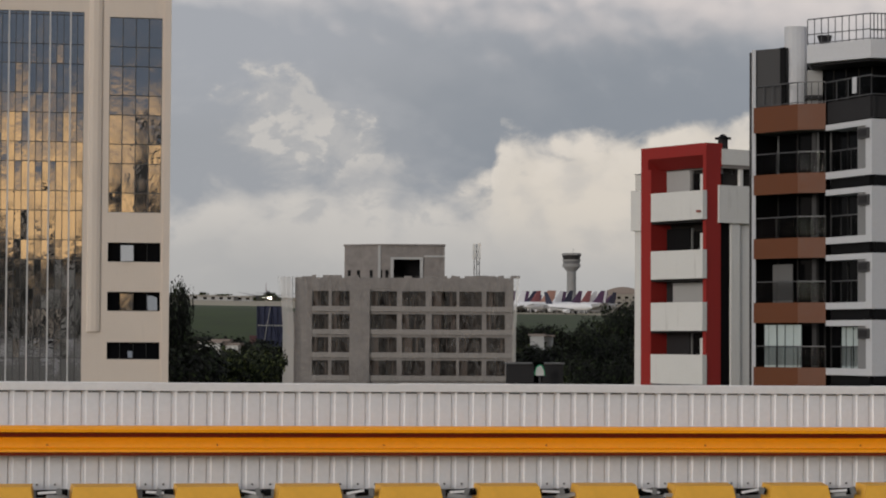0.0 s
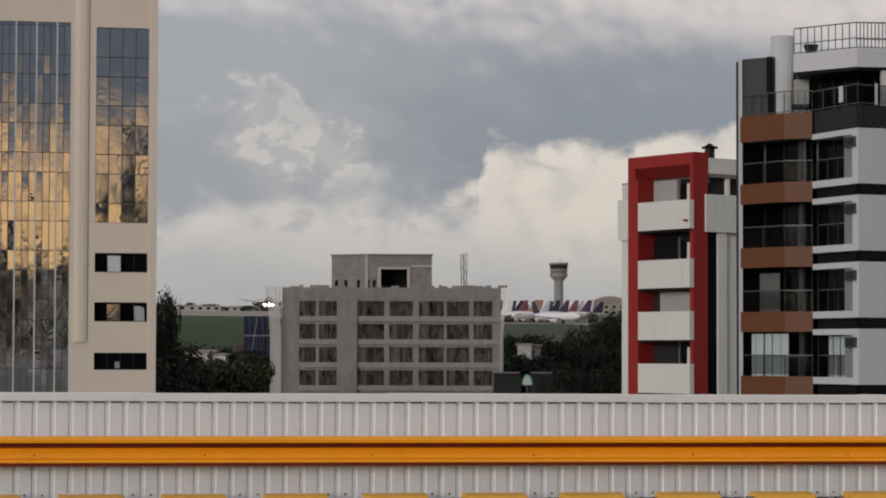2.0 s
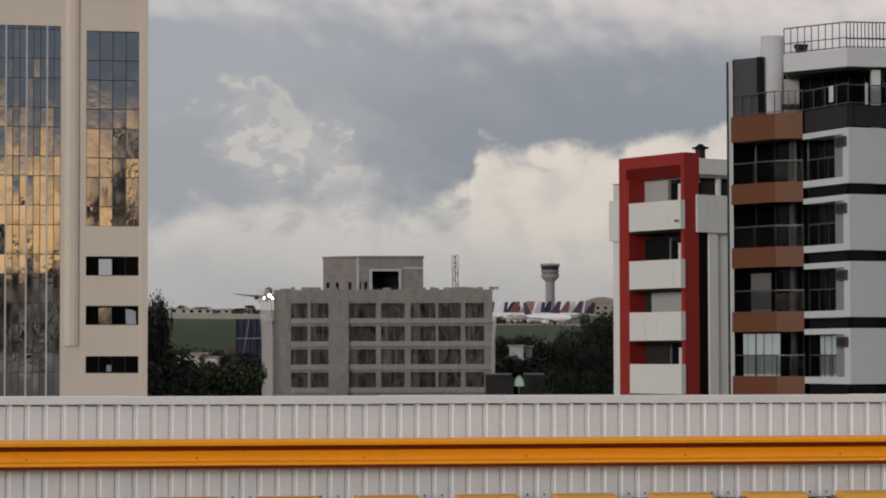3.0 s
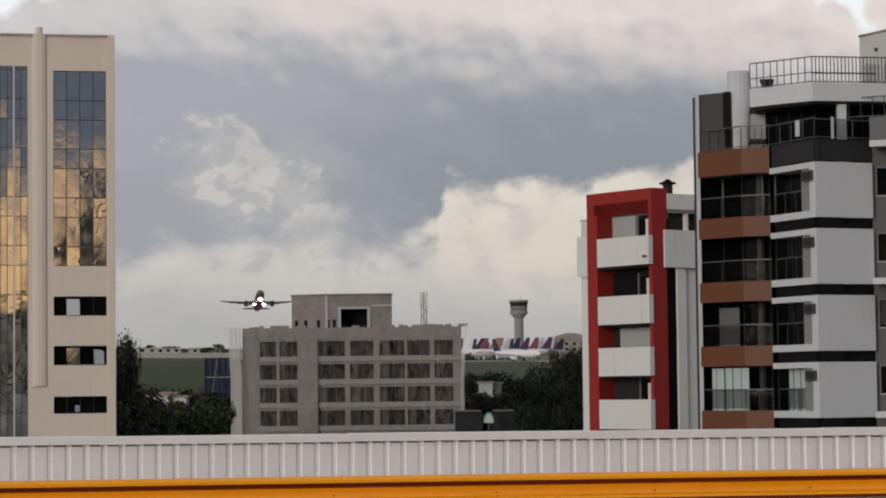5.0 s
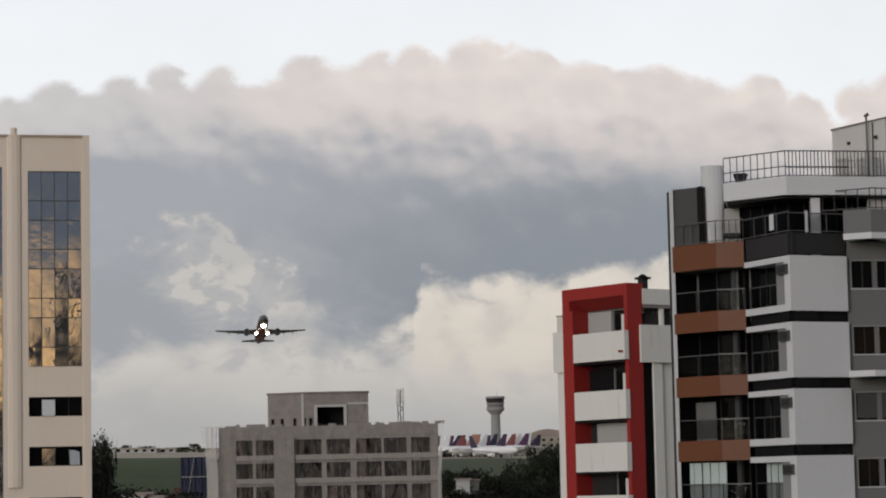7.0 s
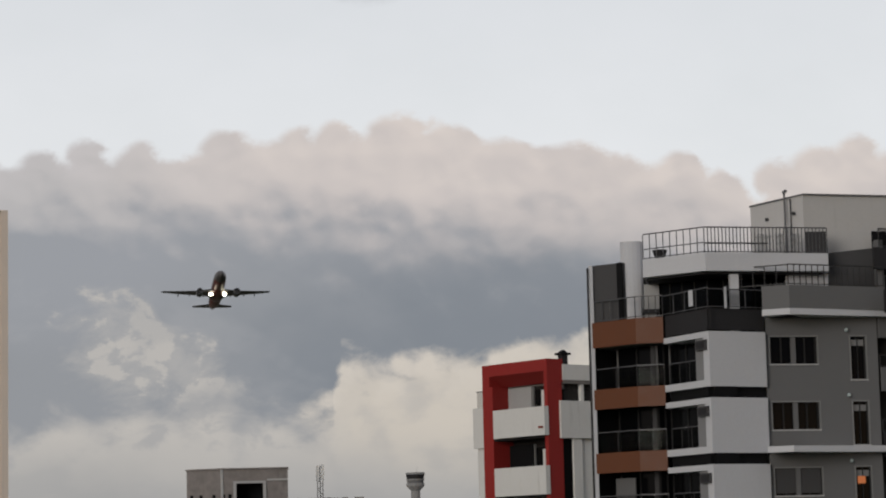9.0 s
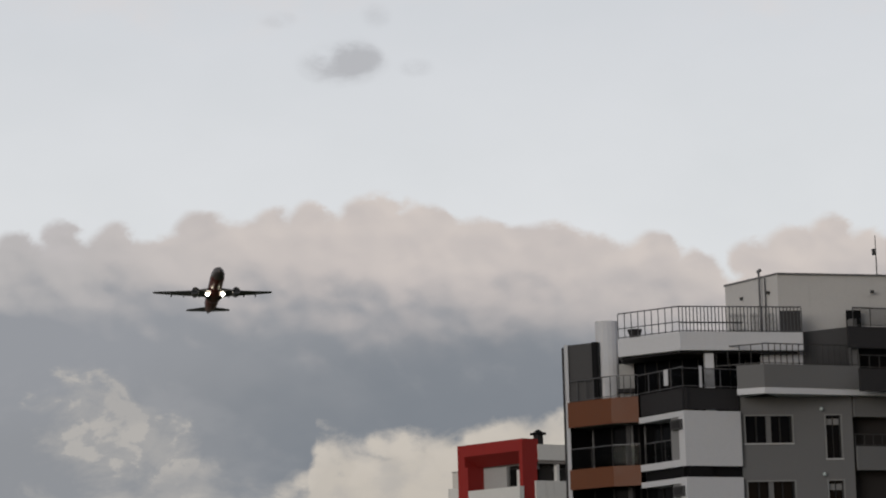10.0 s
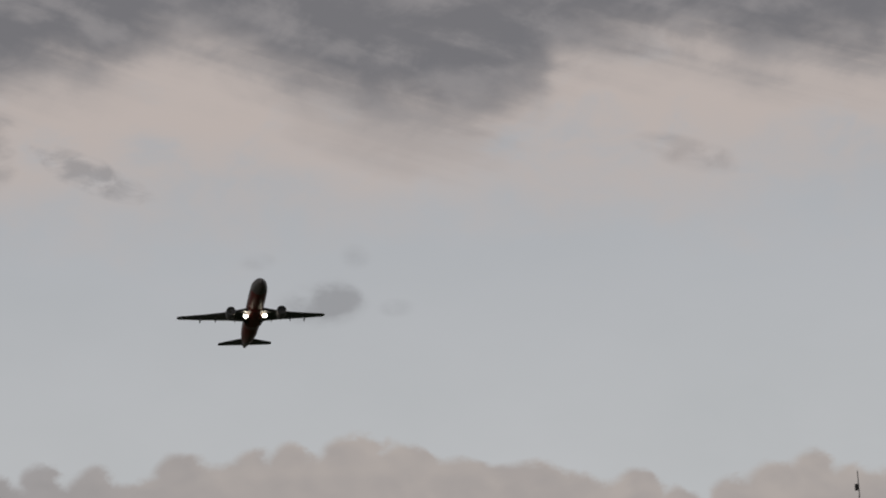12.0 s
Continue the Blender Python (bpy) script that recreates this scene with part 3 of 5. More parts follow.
# ---------------------------------------------------------------- concrete block under construction
def make_shell():
    D = 329.0
    b = thing("concrete_block", pose(0, D, 0), "unfinished grey concrete apartment block wrapped in thin netting", "building")
    Z = EYE
    def X(bearing): return bearing * D / 1000
    top = Z + 8.7
    right = X(28.0)
    rows = [Z + 6.95 - 3.02 * k for k in range(6)]           # tops of the openings
    # core coloured near black, to stand in for the shade inside the openings
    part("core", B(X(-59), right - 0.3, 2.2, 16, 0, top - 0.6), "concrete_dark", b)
    part("parapet", B(X(-59), right, 0, 0.35, rows[0] + 0.35, top), "concrete", b)
    part("roof", B(X(-59), right, 0.35, 16, top - 0.6, top - 0.35), "concrete", b)
    part("side_parapet", B(right - 0.35, right, 0.35, 16, top - 0.35, top), "concrete", b)
    for xx in (-63.4, -61.6, -60.0):
        part("scaffold_pole", B(X(xx), X(xx) + 0.08, -0.4, -0.32, 0, top + 0.1), "frame_pale", b)
    part("stair_wall", B(X(-62.9), X(-59), 2.0, 10, 0, Z + 4.2), "concrete", b)
    part("blank_wall", B(X(-59.0), X(-52.2), 0, 2.2, 0, rows[0] + 0.35), "concrete", b)
    part("blank_wall", B(X(-37.2), X(-29.2), -0.5, 2.2, 0, rows[0] + 0.35), "concrete", b)
    piers = [(-45.6, -44.4), (-18.4, -16.4), (-7.0, -4.6), (5.3, 6.4), (15.4, 17.2), (24.6, 28.0)]
    for k, z in enumerate(rows):
        for x0, x1 in ((-52.2, -37.2), (-29.2, 28.0)):
            part("floor_slab", B(X(x0), X(x1), -0.22, 2.2, z - 3.02 + 0.36, z - 1.98), "grey_mid", b)
            part("lintel", B(X(x0), X(x1), 0.02, 0.3, z, z + 0.34), "concrete", b)
    for x0, x1 in piers:
        for k, z in enumerate(rows):
            part("pier", B(X(x0), X(x1), 0.0, 0.4, z - 1.98, z), "concrete", b)
    rnd = random.Random(4)
    for k, z in enumerate(rows):
        for x0, x1 in ((-52, -45.6), (-44.4, -37.4), (-29, -18.4), (-16.4, -7), (-4.6, 5.3), (6.4, 15.4), (17.2, 24.6)):
            n = rnd.choice((2, 3, 4))
            for i in range(n):
                xx = X(x0) + (X(x1) - X(x0)) * rnd.uniform(0.1, 0.85)
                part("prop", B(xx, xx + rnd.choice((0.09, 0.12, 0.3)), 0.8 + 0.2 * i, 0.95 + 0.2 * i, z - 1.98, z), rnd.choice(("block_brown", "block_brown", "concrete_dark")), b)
            if rnd.random() < 0.5:
                part("block_infill", B(X(x0), X(x0) + (X(x1) - X(x0)) * rnd.uniform(0.2, 0.45), 0.5, 0.7, z - 1.98, z), "block_brown", b)
    for i in range(26):
        xx = X(-58) + rnd.uniform(0, 28)
        ww = rnd.uniform(0.3, 1.6)
        part("coping_block", B(xx, xx + ww, 0.05 + 0.01 * i, 0.3 + 0.01 * i, top, top + rnd.uniform(0.1, 0.38)), "concrete", b)
    # roof house
    ph = new("roof_house")
    ph.parent = b
    z0, z1 = top - 0.35, Z + 13.05
    part("wall", prism(bmesh.new(), [(X(-40), 5.0), (X(-26), 2.6), (X(-26), 5.5), (X(-40), 8)], z0, z1), "concrete", ph)
    part("wall", B(X(-26), X(-20), 2.6, 3.0, z0, z1), "concrete", ph)
    part("wall", B(X(-9.4), X(0.5), 2.6, 3.0, z0, z1), "concrete", ph)
    part("wall", B(X(-20), X(-9.4), 2.6, 3.0, Z + 11.25, z1), "concrete", ph)
    # black back wall puts the unlit interior into the colour
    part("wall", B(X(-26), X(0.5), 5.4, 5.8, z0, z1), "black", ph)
    part("surround", B(X(-21.2), X(-8.2), 2.4, 2.599, Z + 11.2, Z + 11.5), "grey_light", ph)
    part("surround", B(X(-21.2), X(-20.0), 2.42, 2.599, z0 + 0.4, Z + 11.2), "grey_light", ph)
    part("surround", B(X(-9.4), X(-8.2), 2.42, 2.599, z0 + 0.4, Z + 11.2), "grey_light", ph)
    part("wall_band", B(X(-7.8), X(0.5), 2.5, 2.599, Z + 11.5, Z + 11.75), "grey_light", ph)
    part("corner_strip", B(X(-26.3), X(-25.2), 2.5, 2.599, z0, z1), "grey_light", ph)
    part("roof_slab", prism(bmesh.new(), [(X(-40.4), 4.9), (X(-26), 2.4), (X(0.8), 2.4), (X(0.8), 6), (X(-40.4), 8)], z1, z1 + 0.18), "concrete", ph)
    hole = mesh_of(B(-0.22, 0.22, -0.03, 0.02, 0, 1.1), "vent_opening", "black")
    for br, dy in ((-38, 4.65), (-34.2, 3.99), (-29, 3.1), (-25.2, 2.6), (-22.6, 2.6)):
        share("vent_opening", hole, ph, pose(X(br), dy - 0.02, z0 + 0.35, 0, 0, -27.5 if br < -26 else 0))
    # lattice mast with aerials
    mast = thing("lattice_mast", pose(X(13.6), D + 8, top - 0.35), "thin grey lattice aerial mast on a roof", "mast")
    bm = bmesh.new()
    h = 5.2
    for sx, sy in ((-0.35, 0), (0.35, 0), (0, 0.5)):
        tube(bm, (sx, sy, 0), (sx, sy, h), 0.07, n=5)
    for i in range(8):
        s = -0.35 if i % 2 else 0.35
        tube(bm, (s, 0, i * h / 8), (-s, 0, (i + 1) * h / 8), 0.04, n=4)
    part("lattice", bm, "frame_pale", mast)
    part("aerial", B(-0.55, -0.12, -0.3, -0.1, h - 2.1, h - 0.1), "white", mast)
    part("aerial", B(0.14, 0.52, -0.3, -0.1, h - 2.0, h + 0.1), "white", mast)
    # torn net along the roof edge and at the corners
    net = bpy.data.materials.new("scaffold_net")
    net.use_nodes = True
    t = Sum.tree = net.node_tree
    p = t.nodes["Principled BSDF"]
    p.inputs["Base Color"].default_value, p.inputs["Roughness"].default_value = (0.42, 0.40, 0.385, 1), 0.9
    see = t.nodes.new("ShaderNodeBsdfTransparent")
    mix = t.nodes.new("ShaderNodeMixShader")
    co = t.nodes.new("ShaderNodeTexCoord")
    sp = t.nodes.new("ShaderNodeSeparateXYZ")
    t.links.new(co.outputs["Object"], sp.inputs[0])
    fold = fbm(Sum(sp.outputs[0]) * 1.3, Sum(sp.outputs[1]), Sum(sp.outputs[2]) * 0.55, 1.0, 6.0, 0.72, 0.8)
    t.links.new((0.91 - fold * 0.7).s, mix.inputs[0])
    t.links.new(p.outputs[0], mix.inputs[1])
    t.links.new(see.outputs[0], mix.inputs[2])
    t.links.new(mix.outputs[0], t.nodes["Material Output"].inputs[0])
    dense = net.copy()
    dense.name = "doubled_net"
    dense.node_tree.nodes["Principled BSDF"].inputs["Base Color"].default_value = (0.62, 0.60, 0.58, 1)
    for link in list(dense.node_tree.links):
        if link.to_node.bl_idname == "ShaderNodeMixShader" and link.to_socket == link.to_node.inputs[0]:
            dense.node_tree.links.remove(link)
    for node in dense.node_tree.nodes:
        if node.bl_idname == "ShaderNodeMixShader":
            node.inputs[0].default_value = 0.62

    def sheet(name, x0, x1, y, z0, z1, flare, net=net):
        bm = bmesh.new()
        n = max(2, int((x1 - x0) / 0.5))
        r = random.Random(int(x0 * 7) + 90)
        cols = []
        for i in range(n + 1):
            k = i / n
            xx = x0 + (x1 - x0) * k
            col = []
            for j in range(9):
                q = j / 8
                off = flare * max(0, q - 0.75) * 3
                col.append(bm.verts.new((xx + off, y + 0.12 * math.sin(xx * 2.1 + q * 3) - 0.1 * q, z0 + (z1 - z0 + 0.14 * r.uniform(-1, 1) * (j == 8)) * q)))
            cols.append(col)
        for i in range(n):
            for j in range(8):
                bm.faces.new((cols[i][j], cols[i + 1][j], cols[i + 1][j + 1], cols[i][j + 1]))
        part(name, bm, net, b, "thin grey scaffold netting")
    sheet("netting", X(-63.8), X(-52.2), -0.6, 0, top + 0.25, -1.0)
    sheet("netting", X(-52.2), X(-29.5), -0.75, 0, top + 0.2, 0)
    sheet("netting", X(-29.5), X(0), -0.7, 0, top + 0.2, 0)
    sheet("corner_net", X(-63.6), X(-59.2), -0.95, 0, top + 0.1, -0.5, dense)
    sheet("corner_net", X(27.6), X(28.9), -0.9, 0, top + 0.1, 0.6, dense)
    sheet("netting", X(0), X(28.6), -0.65, 0, top + 0.25, 0.4)


make_shell()


# ---------------------------------------------------------------- red and white apartment house
def make_red_house():
    b = thing("red_apartment_house", pose(14.96, 143, 0, 0, 0, -56), "red framed apartment house with stained white balconies", "building")
    Z = EYE
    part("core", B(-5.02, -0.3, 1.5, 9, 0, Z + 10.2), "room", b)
    frame_ = new("red_frame")
    frame_.parent = b
    part("pier", B(-5.95, -5.02, 0, 1.5, 0, Z + 10.3), "red", frame_)
    part("pier", B(-0.30, 0.0, 0, 1.08, 0, Z + 10.3), "red", frame_)
    bm = bmesh.new()
    sec = [(0, Z + 10.92), (0, Z + 11.6), (1.2, Z + 11.6), (1.2, Z + 10.3), (0.95, Z + 10.3)]
    lo = [bm.verts.new((-5.95, y, z)) for y, z in sec]
    hi = [bm.verts.new((0.0, y, z)) for y, z in sec]
    for i in range(5):
        bm.faces.new((lo[i], lo[(i + 1) % 5], hi[(i + 1) % 5], hi[i]))
    bm.faces.new(lo), bm.faces.new(hi[::-1])
    part("head", bm, "red", frame_)
    part("pier_head", B(-5.95, -5.3, 0.002, 0.9, Z + 10.3, Z + 10.92), "red", frame_)
    part("pier_head", B(-0.30, -0.002, 0.002, 0.9, Z + 10.3, Z + 10.92), "red", frame_)
    part("roof", B(-5.75, 0.0, 1.2, 9, Z + 10.2, Z + 10.4), "concrete", b)
    floors = ((8.87, 7.22, "white"), (5.49, 3.85, "white"), (2.50, 0.86, "white"), (-0.50, -2.2, "white"), (-3.5, -5.2, "white"))
    for k, (hi, lo, mat) in enumerate(floors):
        bal = new("balcony")
        bal.parent = b
        tagged(bal, "white rendered balcony front, streaked with dirt" if k == 0 else "white rendered balcony front")
        part("front", B(-4.62, 0.06, -0.32, -0.18, Z + lo, Z + hi), mat, bal)
        part("side", B(-4.62, -4.5, -0.18, 0.0, Z + lo, Z + hi), mat, bal)
        part("side", B(-0.08, 0.06, -0.18, 0.0, Z + lo, Z + hi), mat, bal)
        part("floor_slab", B(-5.02, -0.31, 0.003, 1.5, Z + lo, Z + lo + 0.14), "concrete", bal)
        # charcoal slab painted as the shadow line under the balcony
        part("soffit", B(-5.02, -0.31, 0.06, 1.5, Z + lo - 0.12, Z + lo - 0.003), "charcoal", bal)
        # back wall with a window and a door; its dark coats imitate balcony shade
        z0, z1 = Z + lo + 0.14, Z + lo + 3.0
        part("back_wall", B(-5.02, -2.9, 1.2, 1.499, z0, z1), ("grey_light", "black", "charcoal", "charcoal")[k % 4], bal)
        w = new("window")
        w.parent = b
        part("pane", B(-2.85, -0.6, 1.40, 1.43, z0, z1 - 0.2), "dark_glass", w)
        part("frame", B(-2.9, -2.8, 1.3, 1.45, z0, z1), "frame_pale", w)
        part("frame", B(-1.75, -1.65, 1.3, 1.45, z0, z1), "frame_pale", w)
        if k in (1, 3):
            part("door_leaf", B(-1.62, -1.2, 0.9, 0.96, z0, z1 - 0.35), "white", w)
        if k == 2:
            part("blind", B(-4.2, -1.3, 1.0, 1.06, z0 + 0.2, z1 - 0.2), "grey_light", w, "lowered pale blind")
        if k == 0:
            part("post", B(-1.62, -1.3, 0.9, 1.1, z0, z1 - 0.3), "white", w)
            part("wall_vent", B(-3.75, -3.4, 1.1, 1.199, z0 + 0.95, z0 + 1.3), "charcoal", w, "dark wall vent")
            part("drain_spout", B(-0.40, -0.08, -0.42, -0.321, Z + lo + 0.40, Z + lo + 0.52), "red_shade", bal, "red drain spout")
    # white stair flank behind
    part("flank", B(-7.42, -5.96, 0.7, 6, 0, Z + 9.2), "white", b)
    part("flank_head", B(-7.58, -5.961, 0.52, 0.699, Z + 6.8, Z + 9.2), "white", b)
    part("flank_glass", B(-7.4, -5.9, 0.72, 0.75, Z + 9.2, Z + 10.15), "rail_glass", b)
    part("flank_rail", B(-7.45, -5.85, 0.70, 0.77, Z + 10.15, Z + 10.2), "rail", b)
    # pale side with its own balcony and chimney
    side = new("side_wing")
    side.parent = b
    # black strip stands in for the shade between pier and column
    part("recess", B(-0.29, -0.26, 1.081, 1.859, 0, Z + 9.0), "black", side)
    part("column", B(-0.14, 0.02, 1.86, 2.5, 0, Z + 7.2), "white", side)
    part("column", B(-0.29, -0.12, 2.5, 8.0, 0, Z + 9.0), "white", side)
    part("balcony_front", B(-0.35, 0.14, 0.86, 7.0, Z + 7.05, Z + 9.2), "white", side)
    part("soffit", B(-0.9, -0.3, 1.21, 7, Z + 9.9, Z + 10.4), "grey_light", side)
    part("back_wall", B(-1.3, -1.1, 1.3, 7, Z + 9.0, Z + 10.4), "brown", side)
    part("doorway", B(-1.09, -1.05, 1.9, 2.6, Z + 9.1, Z + 10.2), "black", side)
    part("post", B(-0.3, -0.05, 2.6, 2.8, Z + 9.2, Z + 10.4), "white", side)
    part("roof_parapet", B(-0.6, 0.05, 1.15, 7, Z + 10.4, Z + 11.3), "white", side)
    ch = new("chimney")
    ch.parent = b
    part("flue", B(-0.45, -0.05, 1.25, 1.65, Z + 11.3, Z + 11.85), "charcoal", ch)
    bm = bmesh.new()
    prism(bm, [(-0.58, 1.12), (0.08, 1.12), (0.08, 1.78), (-0.58, 1.78)], Z + 11.85, Z + 11.98)
    tube(bm, (-0.25, 1.45, Z + 11.98), (-0.25, 1.45, Z + 12.15), 0.3, 0.1)
    part("cowl", bm, "black", ch)


make_red_house()


# ---------------------------------------------------------------- white, brown and grey apartment tower
def make_tower():
    OX, OY = 19.1, 112.0
    b = thing("apartment_tower", pose(OX, OY, 0), "apartment tower in white, terracotta and grey with glazed balconies", "building")
    Z = EYE

    def P(bearing, dist):
        return Vector((bearing * dist / 1000 - OX, dist - OY))

    def panel(name, p, q, z0, z1, thick, mat, parent=b, back=0.0, label=""):
        """An upright slab from p to q, set back from that line, as thick as given."""
        d = (q - p).normalized()
        n = Vector((-d.y, d.x))
        p, q = p + n * back, q + n * back
        return part(name, prism(bmesh.new(), [p, q, q + n * thick, p + n * thick], Z + z0, Z + z1), mat, parent, label)

    def railing(p, q, z0, z1, n, parent, glass=False, mat="rail", mid=True, posts=""):
        d = q - p
        panel("top_rail", p, q, z1 - 0.05, z1, 0.06, mat, parent)
        if mid:
            panel("bottom_rail", p, q, z0 + 0.05, z0 + 0.09, 0.04, mat, parent)
        if glass:
            panel("rail_glass", p, q, z0 + 0.1, z1 - 0.05, 0.015, "rail_glass", parent, 0.02)
        bar = mesh_of(B(-0.02, 0.02, -0.02, 0.02, Z + z0, Z + z1 - 0.05), "baluster", posts or mat)
        for i in range(n + 1):
            c = p + d * (i / n)
            share("baluster", bar, parent, pose(c.x, c.y + 0.03, 0))

    a, bb, c, d, e = P(123.5, 118.2), P(141.1, 116.0), P(152.2, 115.6), P(170.6, 112.0), P(193.6, 113.2)
    f = c + (d - c) * 0.66
    inner = Vector((6, 9))
    # core of the block, set back behind the balconies
    def inset(p, q, k):
        dd = (q - p).normalized()
        return Vector((-dd.y, dd.x)) * k
    part("core", prism(bmesh.new(), [a + Vector((1.4, 2.4)), c + Vector((0.8, 2.2)), f + inset(c, d, 1.6), d + Vector((1.2, 0.8)), e + Vector((0, 0.5)),
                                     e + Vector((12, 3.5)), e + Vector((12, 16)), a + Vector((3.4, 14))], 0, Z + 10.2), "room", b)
    panel("side_wall", a + Vector((-0.04, 0.0)), a + Vector((0.10, 0.0)), -18, 13.98, 0.5, "white_clean")
    panel("end_wall", a + Vector((0.10, 0.3)), a + Vector((1.9, 2.6)), -18, 13.9, 0.3, "charcoal")
    rnd = random.Random(12)
    for k in range(6):
        z = 7.70 - 3.0 * k
        lv = new("storey")
        lv.parent = b
        # terracotta balcony front with a corner
        panel("balcony_front", a, bb, z - 0.61, z + 0.33, 0.14, "brown", lv, label="terracotta balcony front")
        panel("balcony_front", bb, c, z - 0.61, z + 0.33, 0.14, "brown", lv, label="terracotta balcony front")
        part("balcony_floor", prism(bmesh.new(), [a + inset(a, bb, .15), bb + inset(a, bb, .15), c + inset(bb, c, .15), c + Vector((0.8, 2.2)), a + Vector((1.4, 2.4))], Z + z - 0.5, Z + z - 0.2), "charcoal", lv)
        # glazing behind
        g0, g1 = z - 0.2, z + 2.4
        w = new("balcony_window")
        w.parent = b
        p0, p1, p2 = a + inset(a, bb, 1.3) + Vector((0.25, 0)), bb + inset(a, bb, 1.3), c + inset(bb, c, 1.5)
        for p, q, n in ((p0, p1, 2), (p1, p2, 2), (p2, f + inset(c, d, 1.4), 3)):
            for i in range(n):
                s, t = p + (q - p) * (i / n), p + (q - p) * ((i + 1) / n)
                panel("pane", s, t, g0, g1, 0.02, "dark_glass", w)
                panel("frame", s, s + (t - s).normalized() * 0.09, g0, g1, 0.05, "frame_pale" if (i + k) % 5 == 0 else "frame_dark", w, -0.04)
        u2 = (p1 - p0).normalized()
        panel("corner_post", p1 - u2 * 0.28, p1, g0, g1, 0.1, "slate", w, -0.06)
        if k == 3 or k == 4:
            s, t = a + (bb - a) * 0.14, a + (bb - a) * 0.98
            for i in range(9):
                panel("curtain", s + (t - s) * (i / 9), s + (t - s) * ((i + 0.94) / 9), z - 0.2, z + 2.3, 0.04, "curtain", w, 0.30 + 0.06 * (i % 2) + 0.03 * (i % 3 == 0), "pale drawn curtain")
            s, t = c + (d - c) * 0.15, c + (d - c) * 0.62
            for i in range(6):
                panel("curtain", s + (t - s) * (i / 6), s + (t - s) * ((i + 0.94) / 6), z + 0.31, z + 2.2, 0.04, "curtain", w, 0.50 + 0.06 * (i % 2), "pale drawn curtain")
        if k == 2:
            panel("curtain", a + (bb - a) * 0.1, a + (bb - a) * 0.55, z + 0.1, z + 2.15, 0.05, "grey", w, 1.0, "grey blind")
        rl = new("balcony_rail")
        rl.parent = b
        railing(a + Vector((0.1, 0.05)), bb, z + 0.33, z + 1.33, 2, rl, True, "rail", False, "rail_dark")
        railing(bb, c, z + 0.33, z + 1.33, 2, rl, True, "rail", False, "rail_dark")
        railing(c + inset(c, d, .3), f + inset(c, d, .3), z + 0.31, z + 1.33, 3, rl, True, "rail", False, "rail_dark")
        # white slabs with the black band between
        panel("slab", c, d, z, z + 0.31, 1.5, "white_clean", lv, label="white slab edge")
        panel("slab", c, d, z + 2.24, z + 2.50, 1.5, "white_clean", lv, label="white slab edge")
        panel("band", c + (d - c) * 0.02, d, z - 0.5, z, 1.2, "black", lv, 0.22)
        panel("white_wall", d, e, z, z + 2.50, 0.5, "white_clean", lv, label="white rendered wall panel")
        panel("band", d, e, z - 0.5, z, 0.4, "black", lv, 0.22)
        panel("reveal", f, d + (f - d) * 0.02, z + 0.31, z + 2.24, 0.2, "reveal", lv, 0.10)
        u = new("air_conditioner")
        u.parent = b
        panel("case", f + (d - f) * 0.22, f + (d - f) * 0.88, z + 1.66, z + 2.12, 0.25, "slate", u, -0.10)
        panel("grille", f + (d - f) * 0.30, f + (d - f) * 0.80, z + 1.74, z + 2.05, 0.02, "charcoal", u, -0.123)
    # grey wing
    g1_, g2_, g3_ = e + Vector((0.05, 0.25)), P(203.3, 112.3), P(262, 115.6)
    wing = new("grey_wing")
    wing.parent = b
    h = P(239.2, 114.3)
    holes = [(0.036, 0.455, 1.08, 2.32), (0.757, 0.892, 0.36, 2.33)]
    for k in range(6):
        z = 7.68 - 3.0 * k
        def at(s): return g1_ + (h - g1_) * s
        panel("wall", at(0), at(0.036), z, z + 3.0, 0.3, "grey", wing)
        panel("wall", at(0.455), at(0.757), z, z + 3.0, 0.3, "grey", wing)
        panel("wall", at(0.892), at(1.0), z, z + 3.0, 0.3, "grey", wing)
        for s0, s1, z0, z1 in holes:
            panel("wall", at(s0), at(s1), z + z1, z + 3.0, 0.3, "grey", wing)
            panel("wall", at(s0), at(s1), z, z + z0, 0.3, "grey", wing)
            w = new("window")
            w.parent = b
            n = 2 if s1 - s0 > 0.2 else 1
            for i in range(n):
                p, q = at(s0 + (s1 - s0) * i / n), at(s0 + (s1 - s0) * (i + 1) / n)
                panel("pane", p, q, z + z0, z + z1, 0.02, "dark_glass", w, 0.16)
                for s, t in ((0, 0.07), (0.47, 0.53), (0.93, 1.0)):
                    panel("frame", p + (q - p) * s, p + (q - p) * t, z + z0, z + z1, 0.06, "frame_dark", w, 0.10)
            if n == 2:
                panel("mullion", at((s0 + s1) / 2 - 0.02), at((s0 + s1) / 2 + 0.02), z + z0, z + z1, 0.12, "grey", w, 0.02)
                if k == 2:
                    panel("blind", at(s0 + 0.01), at(s1 - 0.01), z + z0 + 0.1, z + z1, 0.02, "slate", w, 0.08, "closed dark grey roller blind")
            else:
                if k == 2:
                    panel("lit_pane", at(s0 + 0.02), at(s0 + 0.09), z + z1 - 0.75, z + z1 - 0.42, 0.02, "warm_lamp", w, 0.09, "warm lamplight in the window")
                # pale strip painted in as the reflection on the narrow pane
                panel("shade", at(s0), at(s1), z + z1 - 0.42, z + z1 - 0.14, 0.05, "frame_pale", w, 0.12)
            panel("sill", at(s0 - 0.012), at(s1 + 0.012), z + z0 - 0.07, z + z0, 0.1, "grey_light", w, -0.04)
